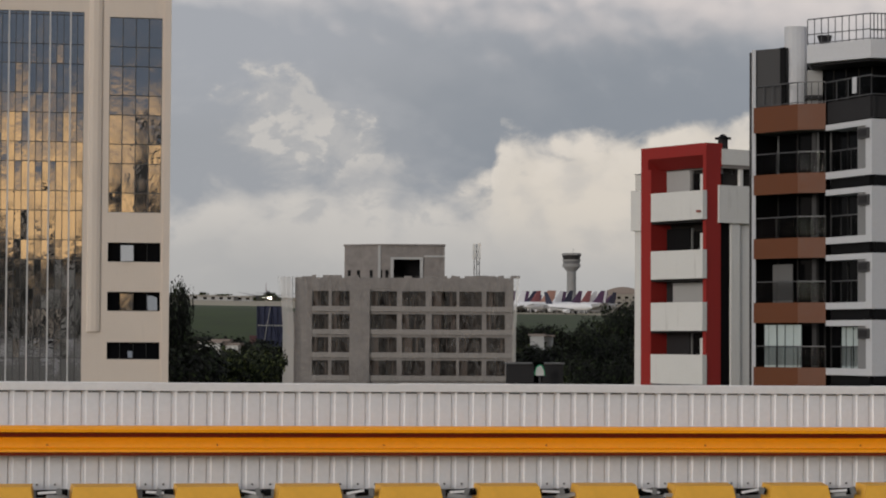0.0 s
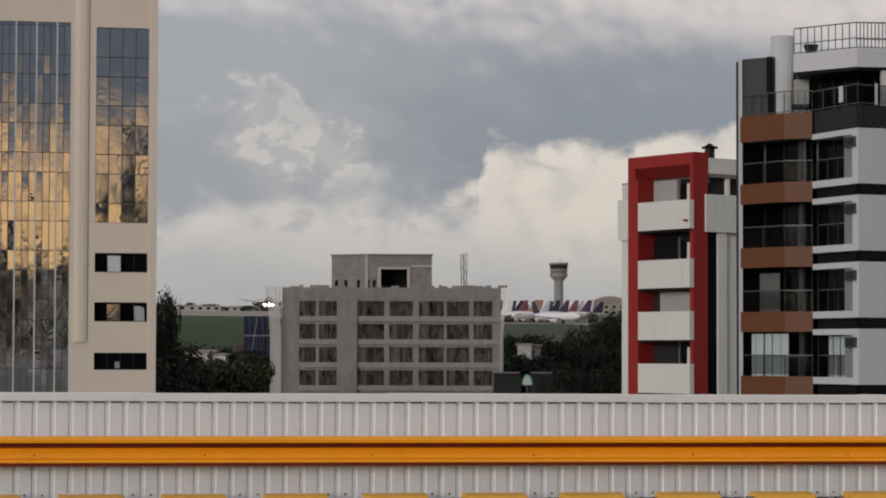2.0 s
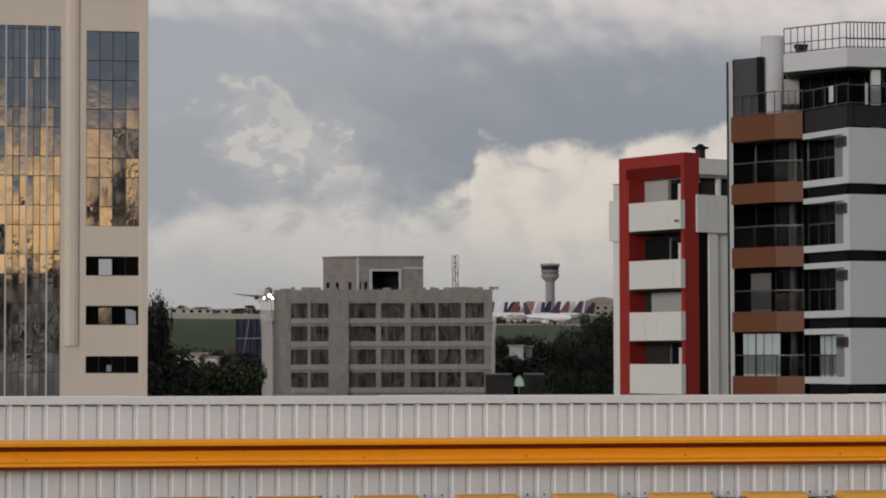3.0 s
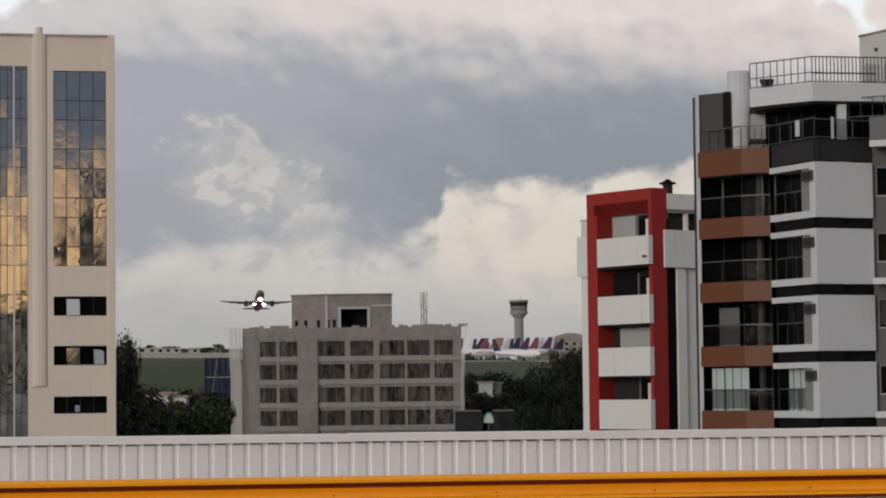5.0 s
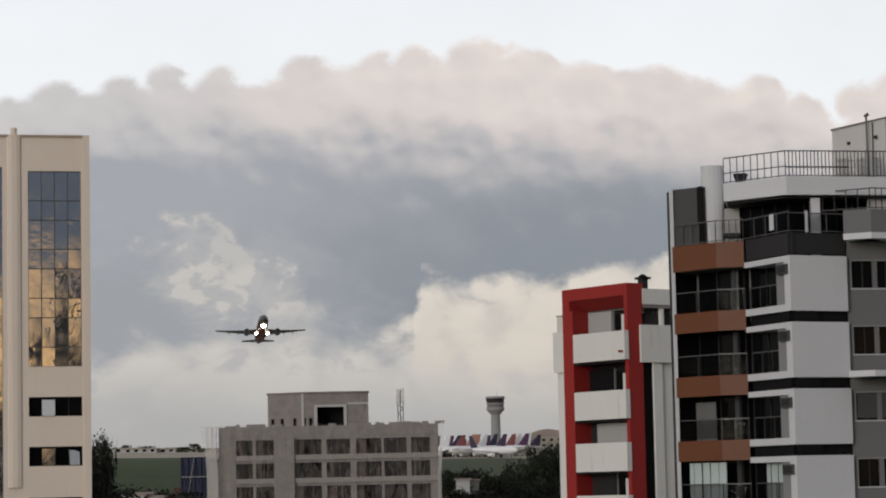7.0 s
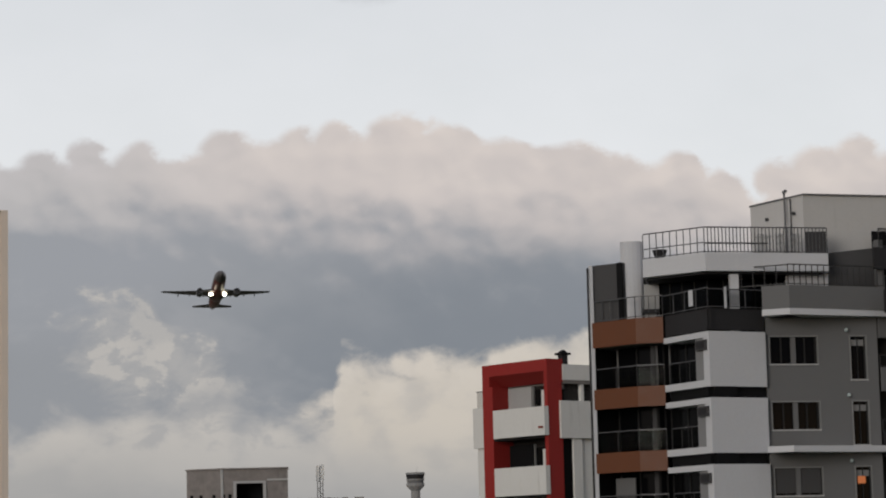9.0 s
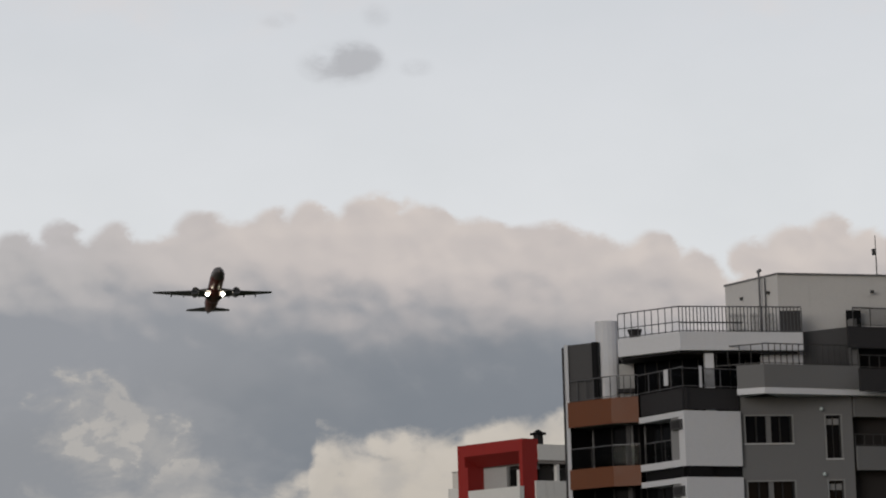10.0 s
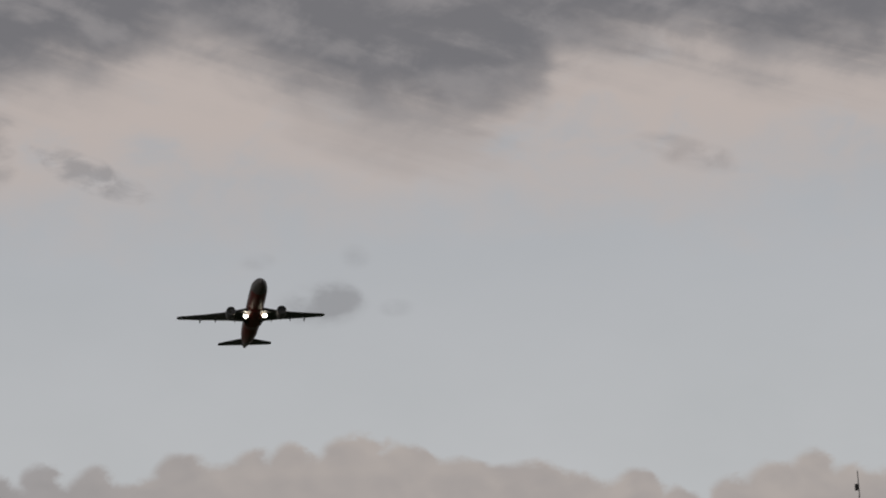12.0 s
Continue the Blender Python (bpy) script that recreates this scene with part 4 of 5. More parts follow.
            for sa, sb in ((s0 - 0.012, s0), (s1, s1 + 0.012)):
                panel("surround", at(sa), at(sb), z + z0, z + z1 + 0.06, 0.05, "trim_grey", w, -0.03)
            panel("surround", at(s0), at(s1), z + z1, z + z1 + 0.06, 0.05, "trim_grey", w, -0.03)
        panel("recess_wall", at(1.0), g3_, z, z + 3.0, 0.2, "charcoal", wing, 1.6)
        panel("balcony_front", at(1.02), g3_, z - 0.2, z + 0.9, 0.12, "charcoal" if k % 2 else "grey", wing, -0.1)
        railing(at(1.02), g3_, z + 0.9, z + 1.5, 6, wing, False, "rail_dark")
        part("lamp_globe", bmesh_ball(0.09, Vector((at(0.72).x, at(0.72).y - 0.12, Z + z + 2.62))), "curtain", wing)
    for z, s1, s2, s3 in ((10.89, P(192.6, 112.6), P(204, 112.0), P(262, 114.8)), (4.67, P(192.8, 112.4), P(203.5, 111.8), P(262, 115)), (-1.33, P(192.8, 112.4), P(203.5, 111.8), P(262, 115))):
        panel("slab", s1, s2, z, z + 0.28, 2.2, "white_clean", wing, label="white slab edge")
        panel("slab", s2, s3, z, z + 0.28, 2.2, "white_clean", wing, label="white slab edge")
    # wall head under the top slab, and the lintel over the recess
    panel("wall_head", g1_, h, 10.68, 10.888, 0.3, "grey", wing)
    panel("lintel", h + (g3_ - h) * 0.03, g3_, 9.95, 10.888, 0.35, "grey", wing, -0.06)
    # terrace of the top storey
    ter = new("terrace")
    ter.parent = b
    zt = 10.25
    panel("balcony_front", a, bb, 10.02, 11.22, 0.14, "brown", ter, label="terracotta balcony front")
    panel("balcony_front", bb, c, 10.02, 11.22, 0.14, "brown", ter, label="terracotta balcony front")
    panel("dark_front", c + Vector((0.0, -0.04)), d, zt + 0.02, zt + 1.0, 0.14, "charcoal", ter, 0.1)
    panel("dark_front", d, e, zt + 0.02, zt + 1.0, 0.14, "charcoal", ter, 0.1)
    railing(a + Vector((0.1, 0.05)), bb, 11.22, 12.25, 5, ter)
    railing(bb, c, 11.22, 12.25, 4, ter)
    railing(c, d, zt + 1.0, zt + 1.95, 4, ter, True)
    railing(d, e, zt + 1.0, zt + 1.9, 3, ter, True)
    part("terrace_floor", prism(bmesh.new(), [a + Vector((0.3, .2)), bb + Vector((0, .2)), c + Vector((0, .2)), d + Vector((0, .3)), e + Vector((0, .3)), e + Vector((8, 14)), a + Vector((2.4, 14))], Z + 10.0, Z + 10.2), "grey", ter)
    panel("dark_block", P(123.6, 118.4), P(136.5, 117.2), 10.2, 13.98, 3.0, "slate", ter, 0.0)
    panel("dark_trim", P(134.4, 117.3), P(136.5, 117.1), 10.2, 13.98, 0.1, "black", ter, -0.08)
    # rounded white stair turret
    bm = bmesh.new()
    q0 = P(140.3, 117.6)
    plan = [(q0.x + 0.53 * 1.0 * math.cos(t), q0.y + 0.35 * math.sin(t)) for t in [math.pi + i * math.pi / 8 for i in range(9)]]
    plan += [(q0.x + 0.9, q0.y + 2.5), (q0.x - 0.1, q0.y + 2.5)]
    prism(bm, plan, Z + 10.2, Z + 15.0)
    part("turret", bm, "white_clean", ter, "white rounded stair turret")
    # penthouse slab, glass front and roof deck rail
    pl, pc, pr = P(144.8, 115.0), P(170.3, 112.6), P(220.6, 113.6)
    pen = new("penthouse")
    pen.parent = b
    part("roof_slab", prism(bmesh.new(), [pl, pc, pr, pr + Vector((2, 10)), pl + Vector((2, 10))], Z + 13.0, Z + 13.83), "white_clean", pen)
    part("soffit", prism(bmesh.new(), [pl + Vector((.2, .3)), pc + Vector((0, .4)), pr + Vector((-.2, .4)), pr + Vector((1, 9)), pl + Vector((2, 9))], Z + 12.9, Z + 12.997), "charcoal", pen)
    back = [P(150.5, 117.2), P(170.5, 115.2), P(222, 115.6)]
    for p, q, n in ((back[0], back[1], 4), (back[1], back[2], 8)):
        for i in range(n):
            s, t = p + (q - p) * (i / n), p + (q - p) * ((i + 1) / n)
            panel("pane", s, t, 10.2, 12.9, 0.03, "dark_glass", pen)
            panel("frame", s, s + (t - s) * 0.08, 10.2, 12.9, 0.06, "frame_dark", pen, -0.05)
    panel("column", P(180.1, 113.2), P(183.6, 113.2), 10.2, 12.9, 0.4, "white_clean", pen)
    panel("side_wall", P(145.2, 117.0), P(151, 117.0), 10.2, 12.9, 0.3, "grey_light", pen)
    towel = thing("white_towel", pose(OX, OY, 0), "white towel hung over a terrace rail", "towel")
    m0 = c + (d - c) * 0.60
    panel("cloth", m0, m0 + (d - c).normalized() * 0.35, zt + 1.2, zt + 1.93, 0.02, "white_clean", towel, -0.03)
    table = thing("terrace_table", pose(OX, OY, 0), "dark outdoor table on a roof terrace", "table")
    q0, q1 = P(144.2, 116.5), P(151.0, 116.4)
    panel("tabletop", q0, q1, 11.52, 11.68, 0.6, "charcoal", table)
    for sx, sy in ((0.06, 0.05), (0.90, 0.05), (0.06, 0.48), (0.90, 0.48)):
        lq = q0 + (q1 - q0) * sx + Vector((0, sy))
        part("leg", B(lq.x, lq.x + 0.06, lq.y, lq.y + 0.06, Z + 10.2, Z + 11.52), "charcoal", table)
    cloth = thing("white_cloth", pose(OX, OY, 0), "narrow white cloth hung over a terrace rail", "cloth")
    m0 = d + (e - d) * 0.29
    panel("cloth", m0, m0 + (e - d).normalized() * 0.13, zt + 1.0, zt + 1.98, 0.02, "white_clean", cloth, -0.03)
    rail = new("roof_rail")
    rail.parent = b
    railing(pl + Vector((.05, .1)), pc + Vector((0, .1)), 13.83, 15.05, 9, rail, False, "rail")
    panel("mid_rail", pl + Vector((.05, .1)), pc + Vector((0, .1)), 14.30, 14.34, 0.04, "rail", rail)
    railing(pc + Vector((0, .1)), pr + Vector((0, .1)), 13.83, 15.05, 34, rail, False, "rail")
    panel("mid_rail", pc + Vector((0, .1)), P(196, 113.2), 14.25, 14.32, 0.04, "rail", rail)
    # pale trellis and a dark screen along the deck
    trellis = new("trellis")
    trellis.parent = b
    for u0, u1 in ((190.5, 198.0), (199.2, 203.0), (205.2, 209.8)):
        n = max(3, int((u1 - u0) / 1.1))
        for i in range(n):
            ub = u0 + (u1 - u0) * i / n
            panel("slat", P(ub, 114.0), P(ub + 0.55, 114.0), 13.9, 14.82, 0.03, "grey_light", trellis)
        for zz in (14.05, 14.35, 14.65):
            panel("cross_slat", P(u0, 113.95), P(u1, 113.95), zz, zz + 0.05, 0.03, "grey_light", trellis)
    panel("dark_screen", P(211.6, 114.0), P(220.0, 114.0), 13.86, 14.9, 0.05, "slate", trellis, label="dark slatted screen")
    planter = thing("planter", pose(OX, OY, 0), "dark planter bowl on a roof deck", "planter")
    cc = pl + (pc - pl) * 0.22 + Vector((0.3, 0.8))
    part("bowl", tube(bmesh.new(), (cc.x, cc.y, Z + 13.86), (cc.x, cc.y, Z + 14.3), 0.2, 0.36, 10), "charcoal", planter)
    # roof room with pipe and mast
    rl_, rc_, rr_ = P(189.5, 118.8), P(211.2, 115.0), P(300, 117.5)
    room = new("roof_room")
    room.parent = b
    part("wall", prism(bmesh.new(), [rl_, rc_, rr_, rr_ + Vector((0, 6)), rl_ + Vector((3, 6))], Z + 13.0, Z + 16.75), "room_render", room, "pale grey rendered roof room")
    part("coping", prism(bmesh.new(), [rl_ + Vector((-.06, 0)), rc_ + Vector((0, -.08)), rr_ + Vector((0, -.08)), rr_ + Vector((0, 6)), rl_ + Vector((3, 6))], Z + 16.75, Z + 16.83), "grey", room)
    pp = P(203.6, 115.9)
    part("vent_pipe", tube(tube(bmesh.new(), (pp.x, pp.y, Z + 13.8), (pp.x, pp.y, Z + 17.0), 0.05), (pp.x - 0.06, pp.y, Z + 16.98), (pp.x + 0.1, pp.y, Z + 17.12), 0.08), "rail", room)
    part("ladder", B(pp.x + 0.22, pp.x + 0.27, pp.y - .15, pp.y - .1, Z + 13.8, Z + 16.7), "rail", room)
    part("ladder", B(pp.x + 0.5, pp.x + 0.55, pp.y - .2, pp.y - .15, Z + 13.8, Z + 16.7), "rail", room)
    for br, zz, dd in ((196, 15.9, 117.6), (207, 15.9, 115.6), (250, 15.9, 115.9)):
        q = P(br, dd)
        part("wall_lamp", B(q.x - 0.08, q.x + 0.08, q.y - 0.12, q.y, Z + zz, Z + zz + 0.14), "rail_dark", room)
    mast = new("aerial_mast")
    mast.parent = b
    q = P(252.5, 117.0)
    part("pole", tube(bmesh.new(), (q.x, q.y, Z + 16.7), (q.x, q.y, Z + 18.85), 0.035, 0.02), "rail_dark", mast)
    part("aerial", B(q.x - 0.18, q.x - 0.02, q.y - .08, q.y + .05, Z + 17.9, Z + 18.2), "rail_dark", mast)
    # second terrace on the grey wing
    t1, t2, t3 = P(192.8, 112.65), P(204, 112.05), P(243.0, 113.8)
    tw = new("wing_terrace")
    tw.parent = b
    panel("front", t1, t2, 11.17, 12.24, 0.15, "grey", tw)
    panel("front", t2, t3, 11.17, 12.24, 0.15, "grey", tw)
    railing(P(180, 113.6), t2 + Vector((0, .1)), 12.24, 13.2, 5, tw, False, "rail_dark")
    railing(t2 + Vector((0, .1)), t3 + Vector((0, .1)), 12.24, 13.22, 16, tw, False, "rail_dark")
    panel("white_wall", P(203.2, 114.2), P(220.2, 114.4), 11.0, 12.99, 0.2, "white_clean", tw)
    part("sloped_wall", wedge(P(220.2, 114.7), P(240.6, 114.9), Z + 11.0, Z + 13.97, Z + 14.22, 0.25), "slate", tw)
    panel("pier", P(240.2, 114.2), P(243.2, 114.2), 11.0, 14.5, 0.5, "grey", tw)
    r1, r2 = P(243.4, 113.0), P(300, 115.5)
    panel("dark_front", r1, r2, 11.0, 12.05, 0.15, "charcoal", tw, 0.0)
    panel("dark_front", r1, r2, 13.1, 14.1, 0.15, "charcoal", tw, 0.8)
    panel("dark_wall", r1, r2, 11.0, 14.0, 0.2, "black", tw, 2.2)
    railing(r1, r2, 12.05, 12.7, 14, tw, False, "rail_dark")
    railing(r1 + Vector((0, .8)), r2 + Vector((0, .8)), 14.1, 15.0, 8, tw, True, "rail_dark")
    panel("doorway", P(238.5, 115.4), P(244.5, 115.6), 13.5, 15.05, 0.05, "black", tw, -0.1)


def bmesh_ball(r, at):
    bm = bmesh.new()
    bmesh.ops.create_icosphere(bm, subdivisions=2, radius=r, matrix=Matrix.Translation(at))
    return bm


def wedge(p, q, z0, zl, zr, thick):
    bm = bmesh.new()
    d = (q - p).normalized()
    n = Vector((-d.y, d.x)) * thick
    front = [(p, z0), (q, z0), (q, zr), (p, zl)]
    A = [bm.verts.new((v.x, v.y, z)) for v, z in front]
    C = [bm.verts.new((v.x + n.x, v.y + n.y, z)) for v, z in front]
    bm.faces.new(A), bm.faces.new(C[::-1])
    for i in range(4):
        bm.faces.new((A[i], C[i], C[(i + 1) % 4], A[(i + 1) % 4]))
    return bm


make_tower()


# ---------------------------------------------------------------- trees
M["bark"] = material("bark", (0.09, 0.07, 0.05), 0.95, size=2.0)


def leaf_material(name, color, pale):
    m = bpy.data.materials.new(name)
    m.use_nodes = True
    t = Sum.tree = m.node_tree
    p = t.nodes["Principled BSDF"]
    geo = t.nodes.new("ShaderNodeNewGeometry")
    info = t.nodes.new("ShaderNodeObjectInfo")
    isl = Sum(geo.outputs["Random Per Island"])
    co = t.nodes.new("ShaderNodeTexCoord")
    sep = t.nodes.new("ShaderNodeSeparateXYZ")
    t.links.new(co.outputs["Object"], sep.inputs[0])
    # patchy brightness paints lit clumps and dark gaps into the leaf colour
    patch = fbm(Sum(sep.outputs[0]), Sum(sep.outputs[1]), Sum(sep.outputs[2]), 0.45, 3.0)
    v = isl * 0.9 + 0.5 + patch * 2.2 + (Sum(info.outputs["Random"]) - 0.5) * 0.4
    hsv = t.nodes.new("ShaderNodeHueSaturation")
    t.links.new(blend(step_up(isl, 0.6, 1.0) * 0.6, color, pale), hsv.inputs["Color"])
    t.links.new(v.s, hsv.inputs["Value"])
    t.links.new(hsv.outputs[0], p.inputs["Base Color"])
    p.inputs["Roughness"].default_value = 0.7
    p.inputs["Specular IOR Level"].default_value = 0.25
    return m


M["leaf_dark"] = leaf_material("dark_leaves", (0.004, 0.006, 0.004), (0.030, 0.045, 0.015))
M["leaf"] = leaf_material("green_leaves", (0.007, 0.011, 0.004), (0.075, 0.098, 0.027))
M["leaf_pale"] = leaf_material("yellow_green_leaves", (0.013, 0.020, 0.007), (0.135, 0.155, 0.046))


def tree_kind(seed, height, spread, mat, label):
    """A tapered trunk, forked limbs and a crown of leaf clumps."""
    r = random.Random(seed)
    t = thing("tree", pose(0, 0, -60), label, "tree", "trees between the buildings")
    bm = bmesh.new()
    fork = height * 0.34
    tube(bm, (0, 0, -0.5), (0.15, 0.1, fork), 0.034 * height / 2, 0.02 * height / 2, 9)
    tips = []
    for i in range(7):
        a = i * math.tau / 7 + r.uniform(-0.3, 0.3)
        k = r.uniform(0.35, 0.8)
        tip = Vector((math.cos(a) * spread * k, math.sin(a) * spread * k, r.uniform(0.55, 0.9) * height))
        tube(bm, (0.15, 0.1, fork * r.uniform(0.75, 1.0)), tip, 0.01 * height, 0.02, 6)
        tips.append(tip)
    part("trunk", bm, "bark", t)
    verts, faces = [], []
    clumps = []
    for i in range(46):
        base = r.choice(tips)
        c = base + Vector((r.gauss(0, 0.30) * spread, r.gauss(0, 0.30) * spread, r.gauss(0, 0.10) * height))
        c.z = min(max(c.z, height * 0.36), height * 0.97)
        flat = Vector((c.x, c.y))
        if flat.length > spread:
            flat = flat.normalized() * spread * r.uniform(0.7, 1.0)
            c.x, c.y = flat
        clumps.append((c, r.uniform(0.10, 0.20) * spread + 0.5))
    for c, rad in clumps:
        for j in range(95):
            d = Vector((r.gauss(0, 1), r.gauss(0, 1), r.gauss(0, 0.8))).normalized()
            p = c + d * rad * r.uniform(0.55, 1.0)
            s = r.uniform(0.16, 0.34)
            n = (d + Vector((r.uniform(-.7, .7), r.uniform(-.7, .7), r.uniform(0, .9)))).normalized()
            u = n.orthogonal().normalized() * s
            w = n.cross(u).normalized() * s * 0.6
            k = len(verts)
            verts += [p - u, p + w, p + u + n * s * 0.3, p - w]
            faces.append((k, k + 1, k + 2, k + 3))
    me = bpy.data.meshes.new("crown")
    me.from_pydata([tuple(v) for v in verts], [], faces)
    me.materials.append(M[mat])
    ob = new("crown", me)
    ob.parent = t
    return t, height


def plant_trees():
    kinds = [tree_kind(1, 18, 5.5, "leaf_dark", "tall dark green broadleaf tree"), tree_kind(2, 16, 6.2, "leaf", "spreading green broadleaf tree"),
             tree_kind(3, 15, 5.0, "leaf_pale", "yellow-green broadleaf tree in full leaf"), tree_kind(4, 17, 6.5, "leaf_dark", "broad dark green tree")]
    r = random.Random(77)

    def line(u, stops):
        for (x0, v0), (x1, v1) in zip(stops, stops[1:]):
            if x0 <= u <= x1:
                return v0 + (v1 - v0) * (u - x0) / (x1 - x0)
        return stops[-1][1] if u > stops[-1][0] else stops[0][1]

    spots = []
    left = [(-118, 3), (-100, 1), (-90, 2), (-76, 2), (-62, 0)]
    right = [(24, 7.5), (36, 7.5), (48, 7), (56, 6), (60, 7), (62, 13), (65, 16), (72, 16.5), (82, 15)]
    for i in range(15):
        u = -117 + i * 3.9 + r.uniform(-1, 1)
        spots.append((u, line(u, left) - r.uniform(0, 2), r.uniform(330, 420), (0, 1, 3)[i % 3]))
    for i in range(10):
        u = -114 + i * 4.6 + r.uniform(-1, 1)
        spots.append((u, min(line(u, left), -1) - r.uniform(3, 6), r.uniform(250, 300), (1, 2, 0, 2)[i % 4] if u > -100 else 0))
    spots += [(-116, 2, 226, 0), (-112, 0, 240, 3), (-107, -4, 250, 0)]
    for i in range(15):
        u = 24 + i * 3.9 + r.uniform(-1, 1)
        spots.append((u, line(u, right) - r.uniform(0, 2.5), r.uniform(430, 560), (0, 3, 1)[i % 3]))
    for i in range(12):
        u = 26 + i * 4.6 + r.uniform(-1, 1)
        spots.append((u, 0.5 + 5 * (u > 61) - r.uniform(0, 4), r.uniform(345, 410), (3, 0, 3, 1)[i % 4]))
    for i in range(5):
        u = 52 + i * 5.5 + r.uniform(-1, 1)
        spots.append((u, -4 - r.uniform(0, 3), r.uniform(250, 300), (1, 0, 3)[i % 3]))
    # hedges and lone trees along the far edge of the airfield
    for i in range(20):
        u = -107 + i * 2.25 + r.uniform(-0.8, 0.8)
        spots.append((u, 18.0 + r.uniform(-1.5, 2.2), r.uniform(1380, 1700), 2))
    for u, v, d, k in spots:
        base = ground_height(u * d / 1000, d)
        t, h = kinds[k]
        top = EYE + v * d / 1000 - base
        s = max(0.35 if d < 1000 else 0.2, top / h)
        wide = s * r.uniform(0.85, 1.15) if s > 0.7 else s * 1.35
        if u > 48 and d < 1000:
            wide *= 0.55
        if -88 < u < -60 and d < 320:
            wide *= 0.6
        m = pose(u * d / 1000, d, base, 0, 0, r.uniform(0, 360))
        c = copy_thing(t, m)
        c.scale = (wide, wide, s)
    # slim dark trees beside the office tower
    for u, v, d, k, slim in ((-112, 22, 232, 0, 0.32), (-108.5, 22, 240, 3, 0.24), (-105.5, 15, 236, 0, 0.20), (-103.5, 9, 244, 3, 0.20)):
        t, h = kinds[k]
        top = (EYE + v * d / 1000) / h
        c = copy_thing(t, pose(u * d / 1000, d, 0, 0, 0, u * 40))
        c.scale = (slim * top, slim * top, top)
    for t, _ in kinds:
        for o in (*t.children, t):
            bpy.data.objects.remove(o)


plant_trees()


# ---------------------------------------------------------------- airfield
M["tower_white"] = material("tower_concrete", (0.22, 0.22, 0.22), 0.8, size=0.2)
M["far_wall"] = material("far_wall", (0.27, 0.25, 0.22), 0.9, spread=0.15, size=0.05)
M["far_roof"] = material("far_roof", (0.24, 0.20, 0.18), 0.9, spread=0.2, size=0.05)
M["runway"] = material("runway_concrete", (0.30, 0.29, 0.28), 0.9, size=0.05)
M["blue_steel"] = material("blue_steel", (0.006, 0.011, 0.042), 0.5, 0.2)
M["red_panel"] = material("red_panel", (0.05, 0.012, 0.014), 0.6)
M["fin_red"] = material("fin_red", (0.24, 0.085, 0.09), 0.4, bump=0)
M["fin_orange"] = material("fin_orange", (0.36, 0.20, 0.155), 0.4, bump=0)
M["fin_purple"] = material("fin_purple", (0.085, 0.040, 0.095), 0.4, bump=0)
M["fin_navy"] = material("fin_navy", (0.02, 0.022, 0.05), 0.4, bump=0)
M["plane_white"] = material("plane_white", (0.72, 0.72, 0.74), 0.35, bump=0)
M["green_paint"] = material("green_paint", (0.03, 0.30, 0.14), 0.5)


def make_control_tower():
    D = 1500
    c = spot(51, 0, D)
    g = ground_height(c.x, D)
    t = thing("control_tower", pose(c.x, D, g), "pale concrete airport control tower with a wide cab", "tower")
    h = EYE + 31.0 * D / 1000 - g
    part("shaft", tube(tube(bmesh.new(), (0, 0, 0), (0, 0, h), 2.9, 2.7, 16), (0, 0, h - 2.5), (0, 0, h + 0.3), 2.7, 5.2, 16), "tower_white", t)
    part("gallery", tube(bmesh.new(), (0, 0, h + 0.3), (0, 0, h + 2.0), 5.4, 5.4, 16), "tower_white", t)
    part("lower_glazing", tube(bmesh.new(), (0, 0, h + 2.0), (0, 0, h + 3.6), 4.9, 4.9, 16), "grey", t)
    part("deck", tube(bmesh.new(), (0, 0, h + 3.6), (0, 0, h + 4.6), 5.3, 5.5, 16), "tower_white", t)
    part("cab_glazing", tube(bmesh.new(), (0, 0, h + 4.6), (0, 0, h + 7.2), 4.9, 5.6, 16), "charcoal", t)
    part("roof", tube(bmesh.new(), (0, 0, h + 7.2), (0, 0, h + 8.4), 5.9, 5.6, 16), "tower_white", t)
    part("mast", tube(bmesh.new(), (1, 0, h + 8.4), (1, 0, h + 11.5), 0.1, 0.05), "rail", t)


